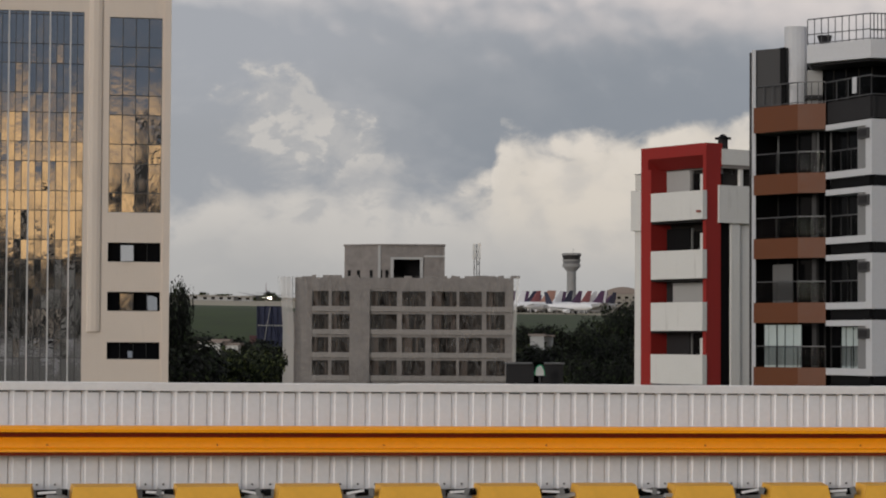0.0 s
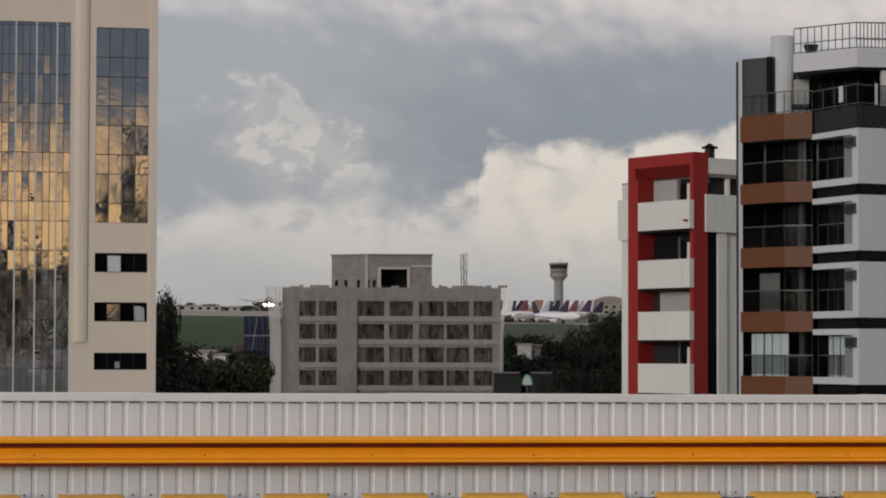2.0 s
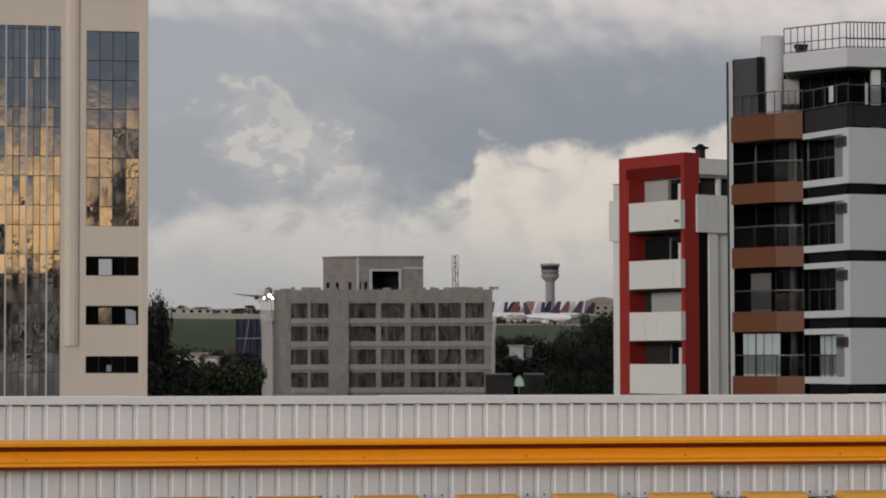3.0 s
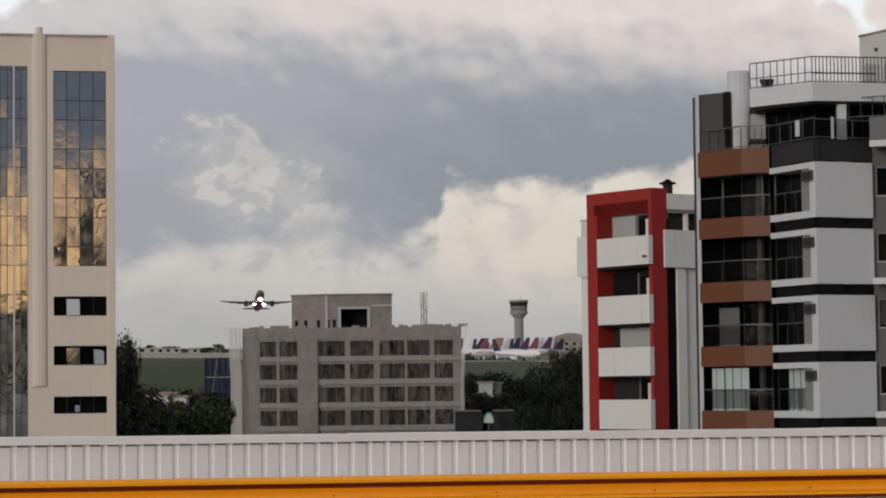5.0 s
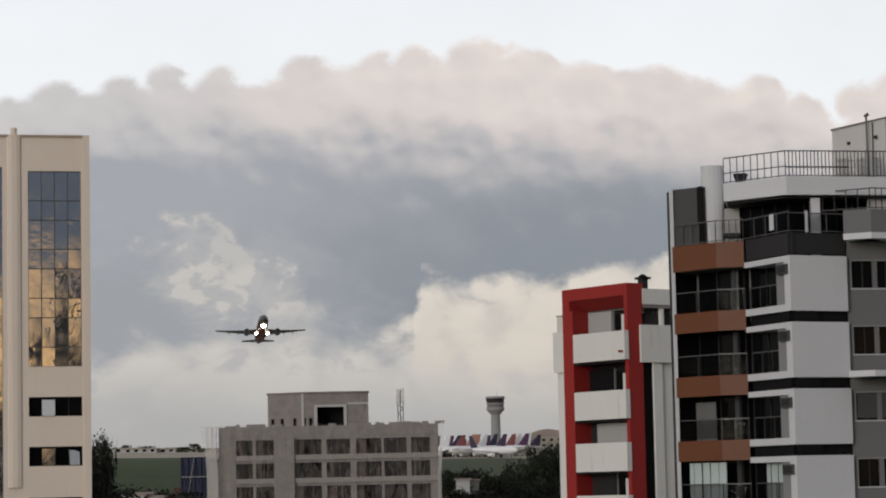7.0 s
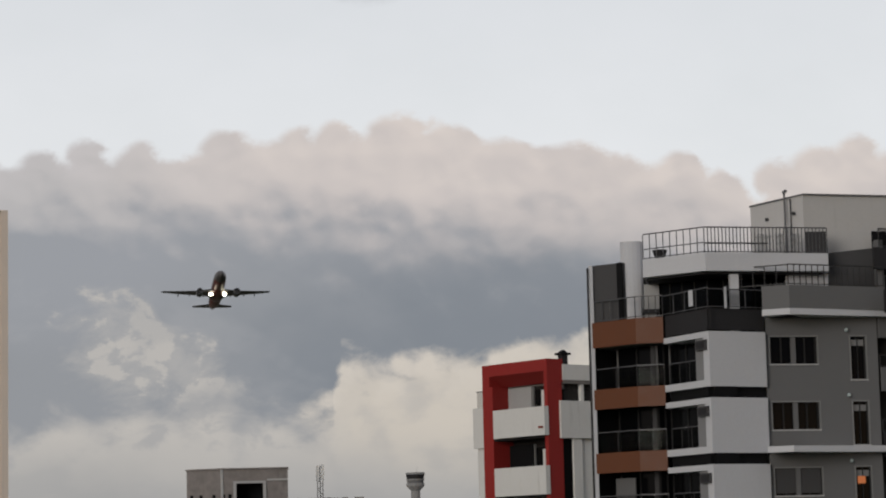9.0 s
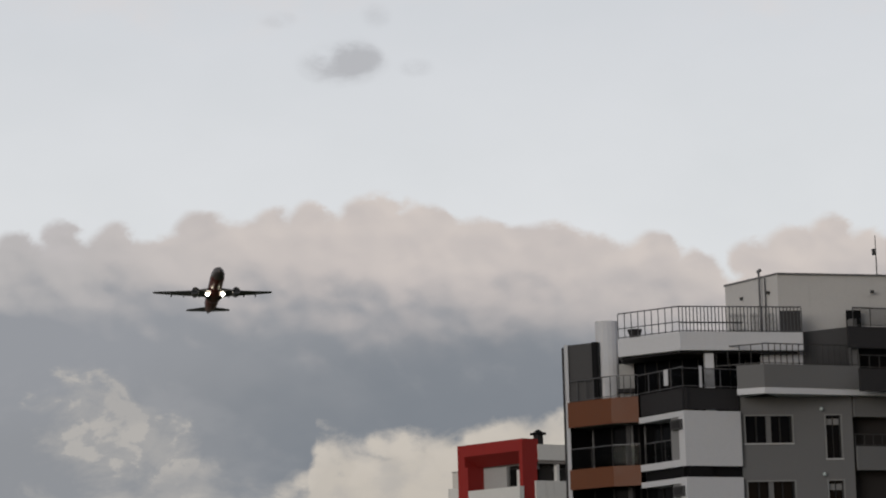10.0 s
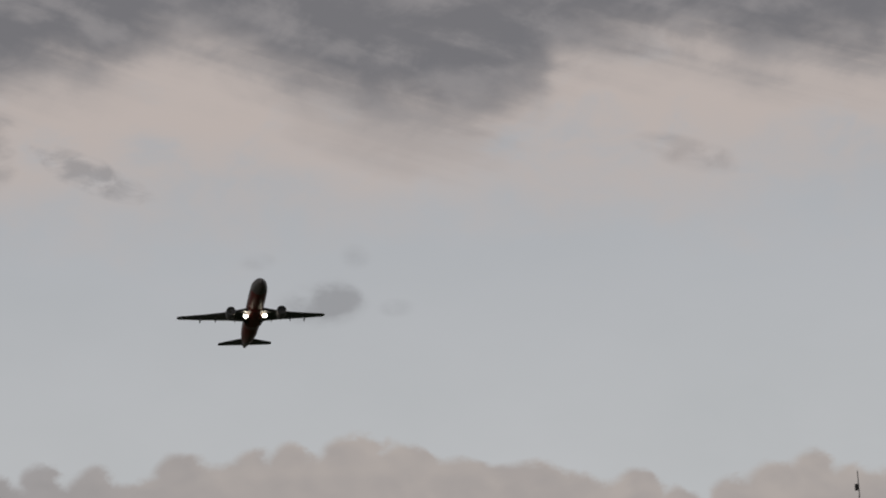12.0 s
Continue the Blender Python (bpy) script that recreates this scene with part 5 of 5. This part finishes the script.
def parked_jet(u, D, heading, fin, sc=1.0):
    x = u * D / 1000
    g = ground_height(x, D)
    a = thing("parked_airliner", pose(x, D, g + 3.6, 0, 0, heading), "parked white airliner with a coloured tail fin", "aeroplane", "parked airliners")
    n = 14
    bm = bmesh.new()
    loft(bm, [[(r * math.cos(i * math.tau / n), y, zc + r * math.sin(i * math.tau / n)) for i in range(n)] for y, r, zc in
              ((-15, 0.15, -0.4), (-13.8, 1.0, -0.2), (-11, 1.85, 0), (8, 1.98, 0), (16, 1.4, 0.5), (22, 0.4, 1.2))])
    part("fuselage", bm, "plane_white", a)
    for s in (-1, 1):
        part("wing", loft(bmesh.new(), [aerofoil(s * q, y, c, z, 0.12) for q, y, c, z in ((1.2, -3.2, 7, -1.2), (17, 5.4, 1.5, 0.5))]), "wing_grey", a)
        part("engine", tube(bmesh.new(), (s * 5.7, -3.5, -2), (s * 5.7, 0.3, -2), 1.1, 0.8, 12), "plane_white", a)
        part("tailplane", loft(bmesh.new(), [aerofoil(s * q, y, c, z, 0.09) for q, y, c, z in ((0.4, 17, 4, 1.0), (6.2, 20.4, 1.4, 1.5))]), "wing_grey", a)
        part("main_gear", tube(bmesh.new(), (s * 3.6, 1.5, -1), (s * 3.6, 1.5, -3.6), 0.5, 0.5, 8), "asphalt", a)
    part("fin", loft(bmesh.new(), [aerofoil(0, y, c, z, 0.08, True) for y, c, z in ((14.4, 6.2, 1.6), (16.0, 4.9, 3.0), (19.6, 2.3, 7.9))]), fin, a, "coloured tail fin")
    part("nose_gear", tube(bmesh.new(), (0, -10, -1), (0, -10, -3.6), 0.3, 0.3, 8), "asphalt", a)


M["wing_grey"] = material("parked_wing_grey", (0.3, 0.3, 0.31), 0.45, bump=0)


def loft(bm, rings):
    """Join rings of equal count to a closed skin."""
    vs = [[bm.verts.new(p) for p in r] for r in rings]
    n = len(vs[0])
    for a, b in zip(vs, vs[1:]):
        for i in range(n):
            bm.faces.new((a[i], a[(i + 1) % n], b[(i + 1) % n], b[i]))
    bm.faces.new(vs[0][::-1])
    bm.faces.new(vs[-1])
    return bm


def aerofoil(x, y0, chord, z, thick, upright=False):
    """Wing section: leading edge at y0 (nose points to -y), chord back along +y."""
    prof = ((0, 0), (0.08, 0.055), (0.3, 0.075), (0.65, 0.045), (1, 0.004), (0.65, -0.03), (0.3, -0.05), (0.08, -0.04))
    if upright:
        return [(x + t * thick / 0.12 * chord, y0 + s * chord, z) for s, t in prof]
    return [(x, y0 + s * chord, z + t * thick / 0.12 * chord) for s, t in prof]


def far_house(u, D, w, h, deep, roof="flat", wall="far_wall", cat="building", label="pale low building on the far airfield edge"):
    x = u * D / 1000
    g = ground_height(x, D) - 0.5
    t = thing("airfield_building", pose(x, D, g), label, cat, "buildings round the airfield")
    part("wall", B(-w / 2, w / 2, 0, deep, 0, h), wall, t)
    if roof == "arch":
        bm = bmesh.new()
        arc = [(-w / 2 - 0.5 + (w + 1) * i / 10, h + 0.16 * w * math.sin(math.pi * i / 10)) for i in range(11)]
        lo = [bm.verts.new((px, -0.6, pz)) for px, pz in arc]
        hi = [bm.verts.new((px, deep, pz)) for px, pz in arc]
        for i in range(10):
            bm.faces.new((lo[i], lo[i + 1], hi[i + 1], hi[i]))
        bm.faces.new(lo[::-1]), bm.faces.new(hi), bm.faces.new((lo[0], hi[0], hi[-1], lo[-1]))
        part("roof", bm, "far_roof", t)
    else:
        part("roof", B(-w / 2 - 0.4, w / 2 + 0.4, -0.4, deep, h, h + 0.6), "far_roof" if roof == "flat" else "far_wall", t)
    n = max(2, int(w / 4))
    pane = mesh_of(B(-0.9, 0.9, -0.06, 0.0, 0, 1.4), "window", "dark_glass")
    for k in range(max(1, int(h / 3.2))):
        for i in range(n):
            share("window", pane, t, pose(-w / 2 + (i + 0.5) * w / n, 0, 1.0 + 3.1 * k))


def make_airfield():
    make_control_tower()
    # runway and apron lie a little above the grass
    rw = new("runway", mesh_of(B(-420, 700, 1470, 1545, 41.2, 42.25), "runway", "runway"))
    tagged(rw, "pale concrete runway", "runway", kind="structure")
    rj = random.Random(31)
    row1 = ("fin_purple", "plane_white", "fin_purple", "fin_navy", "fin_purple", "fin_red", "plane_white")
    for i in range(18):
        coat = ("fin_orange", "fin_red", "fin_orange")[i % 3] if 4 <= i < 8 else row1[i % 7]
        parked_jet(14.5 + i * 2.42 + rj.uniform(-0.6, 0.6), 1275 + rj.uniform(0, 60), -60 + rj.uniform(-13, 10), coat)
    for i in range(17):
        parked_jet(15.6 + i * 2.45 + rj.uniform(-0.7, 0.7), 1375 + rj.uniform(0, 50), -60 + rj.uniform(-14, 14), row1[(i * 3 + 1) % 7])
    parked_jet(51.5, 1250, 38, "fin_navy")
    r = random.Random(5)
    for i, (u, D, w, h, roof) in enumerate(((-108, 1750, 26, 9, "flat"), (-101, 1800, 20, 11, "flat"), (-97, 1700, 16, 7, "flat"), (-91.5, 1750, 34, 11, "flat"), (-86, 1900, 18, 8, "arch"),
                                            (-80, 1720, 30, 6, "flat"), (-76, 1800, 16, 12, "flat"), (-67, 1850, 40, 9, "flat"), (31, 1750, 40, 10, "flat"), (40, 1700, 46, 12, "flat"),
                                            (47, 1760, 40, 9, "flat"), (57, 1640, 40, 11, "flat"), (64, 1600, 44, 12, "flat"), (71.5, 1420, 26, 13, "arch"), (78, 1500, 46, 14, "flat"), (-58, 1700, 60, 9, "flat"), (10, 1800, 120, 9, "flat"), (-25, 1800, 100, 9, "flat"))):
        far_house(u, D, w, h, 14, roof)
    # low white sheds near the grass edge
    for u, D, w, h in ((-90, 1240, 16, 2.2), (-81, 1245, 12, 2.0), (-97, 1250, 16, 2.4)):
        far_house(u, D, w, h, 8, "pale", "grey_light", label="low white shed beside the airfield")
    # blue steel gantry with a red board below the grass bank
    D = 560
    c = spot(-68.8, 0, D)
    g = ground_height(c.x, D)
    f = thing("steel_gantry", pose(c.x, D, g), "dark blue steel gantry with cross bracing", "gantry")
    hi = EYE + 15.0 * D / 1000 - g
    lo = hi - 9.0
    part("board", B(-2.9, 2.9, 0.4, 0.7, lo, hi), "blue_steel", f)
    for i in range(5):
        x = -2.9 + i * 1.45
        part("post", B(x - 0.12, x + 0.12, 0, 0.35, 0, hi), "blue_steel", f)
    for i in range(4):
        x = -2.9 + i * 1.45
        part("brace", tube(bmesh.new(), (x, 0.0, lo if i % 2 else hi), (x + 1.45, 0.0, hi if i % 2 else lo), 0.09, n=5), "frame_pale" if i == 1 else "blue_steel", f)
    part("beam", B(-2.9, 2.9, 0.05, 0.34, (lo + hi) / 2, (lo + hi) / 2 + 0.3), "frame_pale", f)
    part("red_board", B(-4.6, -3.0, 0.3, 0.5, lo + 0.4, lo + 2.4), "red_panel", f, "dark red board")
    # small houses among the trees
    for u, v, D, w, wall in ((37.6, 5.6, 425, 2.2, "grey_light"), (42.0, 5.2, 428, 1.5, "grey_light"), (-93, 2.6, 325, 2.8, "white"), (-88.5, 3.2, 328, 1.8, "white"), (-84, 1.8, 326, 1.6, "white")):
        x = u * D / 1000
        g = ground_height(x, D)
        t = thing("small_house", pose(x, D, g), "small white house half hidden by trees", "house", "small houses")
        top = EYE + v * D / 1000 - g
        part("wall", B(-w / 2, w / 2, 0, 5, 0, top - 0.8), wall, t)
        part("roof", prism(bmesh.new(), [(-w / 2 - .3, -0.3), (w / 2 + .3, -0.3), (w / 2 + .3, 5.3), (-w / 2 - .3, 5.3)], top - 0.8, top - 0.5), "far_roof", t)
        if wall == "white":
            part("window", B(-0.5, 0.5, -0.03, 0.0, top - 2.4, top - 1.3), "dark_glass", t)
    # grey sheds and a white and green arched sign below the trees
    D = 240
    for u, w in ((32.5, 3.4), (42, 2.8)):
        t = thing("shed", pose(u * D / 1000, D, 0), "dark grey flat-roofed shed", "shed")
        top = EYE - 7.6 * D / 1000
        part("wall", B(-w / 2, w / 2, 0, 4, 0, top), "charcoal", t)
        part("roof", B(-w / 2 - .15, w / 2 + .15, -0.2, 4, top, top + 0.15), "grey", t)
    t = thing("arched_sign", pose(38.2 * D / 1000, D - 2, 0), "white arched sign with a green rim", "sign")
    bm = bmesh.new()
    top = EYE - 12.0 * D / 1000
    prism2 = [(0.46 * math.cos(a), 0, 1.0 * math.sin(a)) for a in [i * math.pi / 10 for i in range(11)]]
    vs = [bm.verts.new((x, 0, z + top)) for x, _, z in prism2]
    ws = [bm.verts.new((x, 0.15, z + top)) for x, _, z in prism2]
    bm.faces.new(vs), bm.faces.new(ws[::-1])
    for i in range(11):
        bm.faces.new((vs[i], ws[i], ws[(i + 1) % 11], vs[(i + 1) % 11]))
    part("board", bm, "white", t)
    part("pole", B(-0.1, 0.1, 0, 0.12, 0, top), "rail", t)
    bm = bmesh.new()
    for i in range(10):
        a0, a1 = i * math.pi / 10, (i + 1) * math.pi / 10
        tube(bm, (0.47 * math.cos(a0), 0, top + 1.01 * math.sin(a0)), (0.47 * math.cos(a1), 0, top + 1.01 * math.sin(a1)), 0.06, n=6)
    part("rim", bm, "green_paint", t, "green rim")


make_airfield()


# ---------------------------------------------------------------- town behind the viewer, which the mirror glass shows
def make_back_town():
    r = random.Random(21)
    coats = ("charcoal", "beige", "black", "white", "concrete_dark", "beige", "black", "white")

    def block(x, y, w, h, k):
        t = thing("town_block", pose(x, y, 0, 0, 0, r.uniform(-5, 5)), "plain apartment block across the street", "building", "blocks across the street")
        part("wall", B(-w / 2, w / 2, -6, 6, 0, h), coats[k % 8], t)
        part("roof", B(-w / 2 - .2, w / 2 + .2, -6.2, 6.2, h, h + 0.4), "charcoal", t)
        for j in range(3):
            bx = -w / 2 + w * (0.08 + 0.32 * j) + r.uniform(0, 0.6)
            part("bay", B(bx, bx + r.uniform(1.8, 3.4), 6.0, 6.5, 0, h - r.uniform(0.5, 7)), coats[(k + 3 * j + 1) % 8], t)
        pane = mesh_of(B(-0.8, 0.8, 6.5, 6.55, 0, 1.4), "window", "dark_glass")
        for q in range(int(h / 3) - 1):
            for j in range(int(w / 3)):
                share("window", pane, t, pose(-w / 2 + 1.7 + j * 3, 0, 1.2 + 3 * q))
    for i in range(13):
        block(-40 + i * 11.5, -96 - 9 * (i % 3), 11, (29, 26, 31, 28, 33, 27, 30)[i % 7], i)
    for i in range(9):
        block(-40 + i * 17.5, -176 - 7 * (i % 2), 16, (36, 42, 34, 39, 45)[i % 5], 3 * i + 2)
    # dark stepped tower whose edge climbs through the window grid
    t = thing("town_block", pose(80, -206, 0), "dark stepped apartment block across the street", "building", "blocks across the street")
    part("wall", B(-1.1, 6, -6, 6, 0, 62), "charcoal", t)
    part("lower_wing", B(-3.9, -1.11, -6, 6, 0, 53.5), "concrete_dark", t)
    part("roof_house", B(0, 3, -4, 4, 62, 65), "concrete_dark", t)


make_back_town()


# ---------------------------------------------------------------- the airliner that takes off
M["hull"] = material("hull_paint", (0.075, 0.07, 0.07), 0.4, 0.0, spread=0.05, size=0.2, bump=0.0)
M["belly"] = material("red_belly_paint", (0.10, 0.016, 0.014), 0.4, 0.0, spread=0.06, size=0.2, bump=0.0)
M["wing"] = material("wing_grey", (0.09, 0.09, 0.10), 0.45, 0.2, spread=0.06, size=0.3, bump=0.0)
M["tyre"] = material("tyre_rubber", (0.02, 0.02, 0.02), 0.8)
M["lamp"] = glow("landing_lamp", (1.0, 0.90, 0.70), 24.0)


def make_airliner():
    a = thing("airliner", pose(0, 0, 0), "twin-jet airliner climbing with its landing lights on", "aeroplane")
    # nose at y = -15, tail at y = 22.5; the wing's root at 0
    bm = bmesh.new()
    st = [(-15, 0.12, -0.45), (-14.6, 0.55, -0.4), (-13.8, 1.0, -0.25), (-12.5, 1.5, -0.1), (-10.8, 1.85, 0), (-8, 1.98, 0), (8, 1.98, 0),
          (12, 1.85, 0.12), (16, 1.4, 0.5), (19.5, 0.85, 0.95), (22, 0.4, 1.25), (22.6, 0.2, 1.3)]
    n = 24
    loft(bm, [[(r * math.cos(i * math.tau / n), y, zc + 1.03 * r * math.sin(i * math.tau / n)) for i in range(n)] for y, r, zc in st])
    fus = part("fuselage", bm, "hull", a)
    fus.data.materials.append(M["belly"])
    for p in fus.data.polygons:
        p.use_smooth = True
        p.material_index = 1 if p.center.z < -0.6 and p.center.y > -11 else 0
    part("wing_fairing", loft(bmesh.new(), [[(1.9 * k * math.cos(i * math.tau / 16), y, -1.35 + 0.95 * k * math.sin(i * math.tau / 16)) for i in range(16)]
                                            for y, k in ((-4.5, 0.25), (-3, 0.9), (0, 1.12), (4.5, 1.1), (6.8, 0.7), (8, 0.25))]), "belly", a)
    for s in (-1, 1):
        bm = bmesh.new()
        loft(bm, [aerofoil(s * x, y, c, z, t) for x, y, c, z, t in ((1.2, -3.2, 7.2, -1.25, 0.13), (6.2, -0.2, 4.3, -0.75, 0.12), (11.5, 2.6, 2.9, 0.15, 0.11), (16.6, 5.2, 1.6, 1.1, 0.10), (17.05, 5.7, 0.9, 1.18, 0.08))])
        part("wing", bm, "wing", a)
        for x, y, z in ((4.2, 3.2, -1.1), (8.6, 3.6, -0.75), (12.0, 4.8, -0.35)):
            tip = part("flap_fairing", loft(bmesh.new(), [[(s * x + 0.18 * k * math.cos(i * math.tau / 8), yy, z - 0.15 + 0.25 * k * math.sin(i * math.tau / 8)) for i in range(8)]
                                                         for yy, k in ((y - 2, 0.2), (y - 1, 1), (y, 1), (y + 1.2, 0.15))]), "wing", a)
        # engine: nacelle with a hollow mouth, fan, exhaust cone, pylon
        eng = new("engine")
        eng.parent = a
        eng.matrix_local = pose(s * 5.75, -3.6, -2.05)
        bm = bmesh.new()
        ring = lambda y, r: [(r * math.cos(i * math.tau / 20), y, r * math.sin(i * math.tau / 20)) for i in range(20)]
        loft(bm, [ring(0.9, 0.86), ring(0.1, 0.9), ring(-0.05, 0.98), ring(0.2, 1.09), ring(1.4, 1.17), ring(2.8, 1.02), ring(3.6, 0.78), ring(3.5, 0.7)])
        part("nacelle", bm, "wing", eng)
        part("fan", tube(tube(bmesh.new(), (0, 0.7, 0), (0, 0.8, 0), 0.87, n=20), (0, 0.7, 0), (0, 0.25, 0), 0.28, 0.03, 12), "mullion", eng)
        part("exhaust_cone", tube(bmesh.new(), (0, 3.3, 0), (0, 4.6, 0), 0.5, 0.12, 12), "mullion", eng)
        part("pylon", B(-0.14, 0.14, 0.9, 5.0, 0.85, 1.45), "wing", eng)
        # tailplane
        bm = bmesh.new()
        loft(bm, [aerofoil(s * x, y, c, z, 0.09) for x, y, c, z in ((0.4, 16.9, 4.0, 1.0), (6.1, 20.4, 1.5, 1.55), (6.25, 20.7, 1.0, 1.57))])
        part("tailplane", bm, "wing", a)
        # landing lamps in the wing roots
        part("landing_light", tube(bmesh.new(), (s * 2.15, -0.65, -1.95), (s * 2.15, -0.6, -1.95), 0.56, n=18), "lamp", a, "bright landing light")
        part("lamp_housing", tube(bmesh.new(), (s * 2.15, -0.59, -1.95), (s * 2.15, 0.6, -1.7), 0.64, 0.4, 18), "mullion", a)
    bm = bmesh.new()
    loft(bm, [aerofoil(0, y, c, z, 0.08, True) for y, c, z in ((13.2, 7.6, 1.6), (15.2, 5.9, 3.0), (19.4, 2.4, 7.6), (19.8, 1.8, 7.85))])
    part("fin", bm, "belly", a, "red tail fin")
    # nose gear, which folds forward
    g = new("nose_gear")
    g.parent = a
    g.matrix_local = pose(0, -9.8, -1.7)
    part("strut", tube(bmesh.new(), (0, 0, 0.2), (0, -0.15, -1.75), 0.11), "wing", g)
    for s in (-1, 1):
        part("wheel", tube(bmesh.new(), (s * 0.14, -0.15, -1.75), (s * 0.36, -0.15, -1.75), 0.4, n=14), "tyre", g)
    part("taxi_light", tube(bmesh.new(), (0, -0.65, -0.3), (0, -0.60, -0.3), 0.9, n=24), "lamp", g, "bright nose gear light")
    part("lamp_housing", tube(bmesh.new(), (0, -0.59, -0.3), (0, -0.1, -0.3), 0.92, 0.4, 18), "mullion", g)
    # main gear legs, which fold inward
    legs = []
    for s in (-1, 1):
        m = new("main_gear")
        m.parent = a
        m.matrix_local = pose(s * 3.8, 2.2, -1.1)
        part("strut", tube(bmesh.new(), (0, 0, 0), (0, 0, -2.3), 0.16), "wing", m)
        for o in (-0.45, 0.45):
            part("wheel", tube(bmesh.new(), (o - 0.2, 0, -2.35), (o + 0.2, 0, -2.35), 0.58, n=14), "tyre", m)
        legs.append((m, s))
    return a, g, legs


airliner, nose_gear, main_legs = make_airliner()


def motions():
    # seconds, x, y, z of the wing's root and nose-up angle
    track = [(0, -105.6, 1507, 47.2, 0), (1, -96.7, 1430, 46.5, 0), (2, -87.0, 1352, 46.2, 0.5), (2.5, -82.5, 1313, 47.2, 3.5), (3, -78.2, 1274, 49.2, 7),
             (4, -68.3, 1197, 53.9, 10), (5, -58.6, 1119, 59.8, 10.5), (5.5, -54.0, 1080, 64.5, 11), (6, -49.4, 1041, 69.8, 11.5), (6.5, -44.6, 1002, 75.3, 11.5), (7, -39.9, 964, 80.8, 11.5),
             (8, -30.5, 886, 93.9, 11.5), (9, -21.3, 808, 107.7, 11.5), (9.5, -16.8, 769, 115.1, 11.5), (10, -12.4, 730, 122.7, 11.5), (10.5, -8.0, 692, 130.3, 11.5),
             (11, -3.7, 653, 137.7, 11.5), (11.5, 0.5, 614, 145.1, 11.5), (12, 4.8, 575, 152.4, 11.5)]
    def near(t):
        return 1.0 - 0.03 * min(1.0, max(0.0, (t - 5.0) / 3.0))
    def lean(t):
        stops = [(0, 0.5), (5.5, 0.5), (7, 0.0), (9.5, 0.2), (10.5, -0.4), (11.5, -1.2), (12, -1.55)]
        for (t0, v0), (t1, v1) in zip(stops, stops[1:]):
            if t <= t1:
                return v0 + (v1 - v0) * (t - t0) / (t1 - t0)
    walk(airliner, [(t, pose(x * near(t), y * near(t), EYE + (z - EYE) * near(t) + 0.25, -up * 1.17, lean(t), 6.5)) for t, x, y, z, up in track])
    fold = [(0, 0), (7.2, 0), (8.0, 55), (8.6, 105), (12, 105)]
    walk(nose_gear, [(t, pose(0, -9.8, -1.7 + 0.9 * r / 105, -r * 0.8, 0, 0)) for t, r in fold])
    for leg, s in main_legs:
        walk(leg, [(t, pose(s * 3.8, 2.2, -1.1, 0, s * r * 0.78, 0)) for t, r in ((0, 0), (3.3, 0), (4.0, 50), (4.7, 100), (12, 100))])


motions()
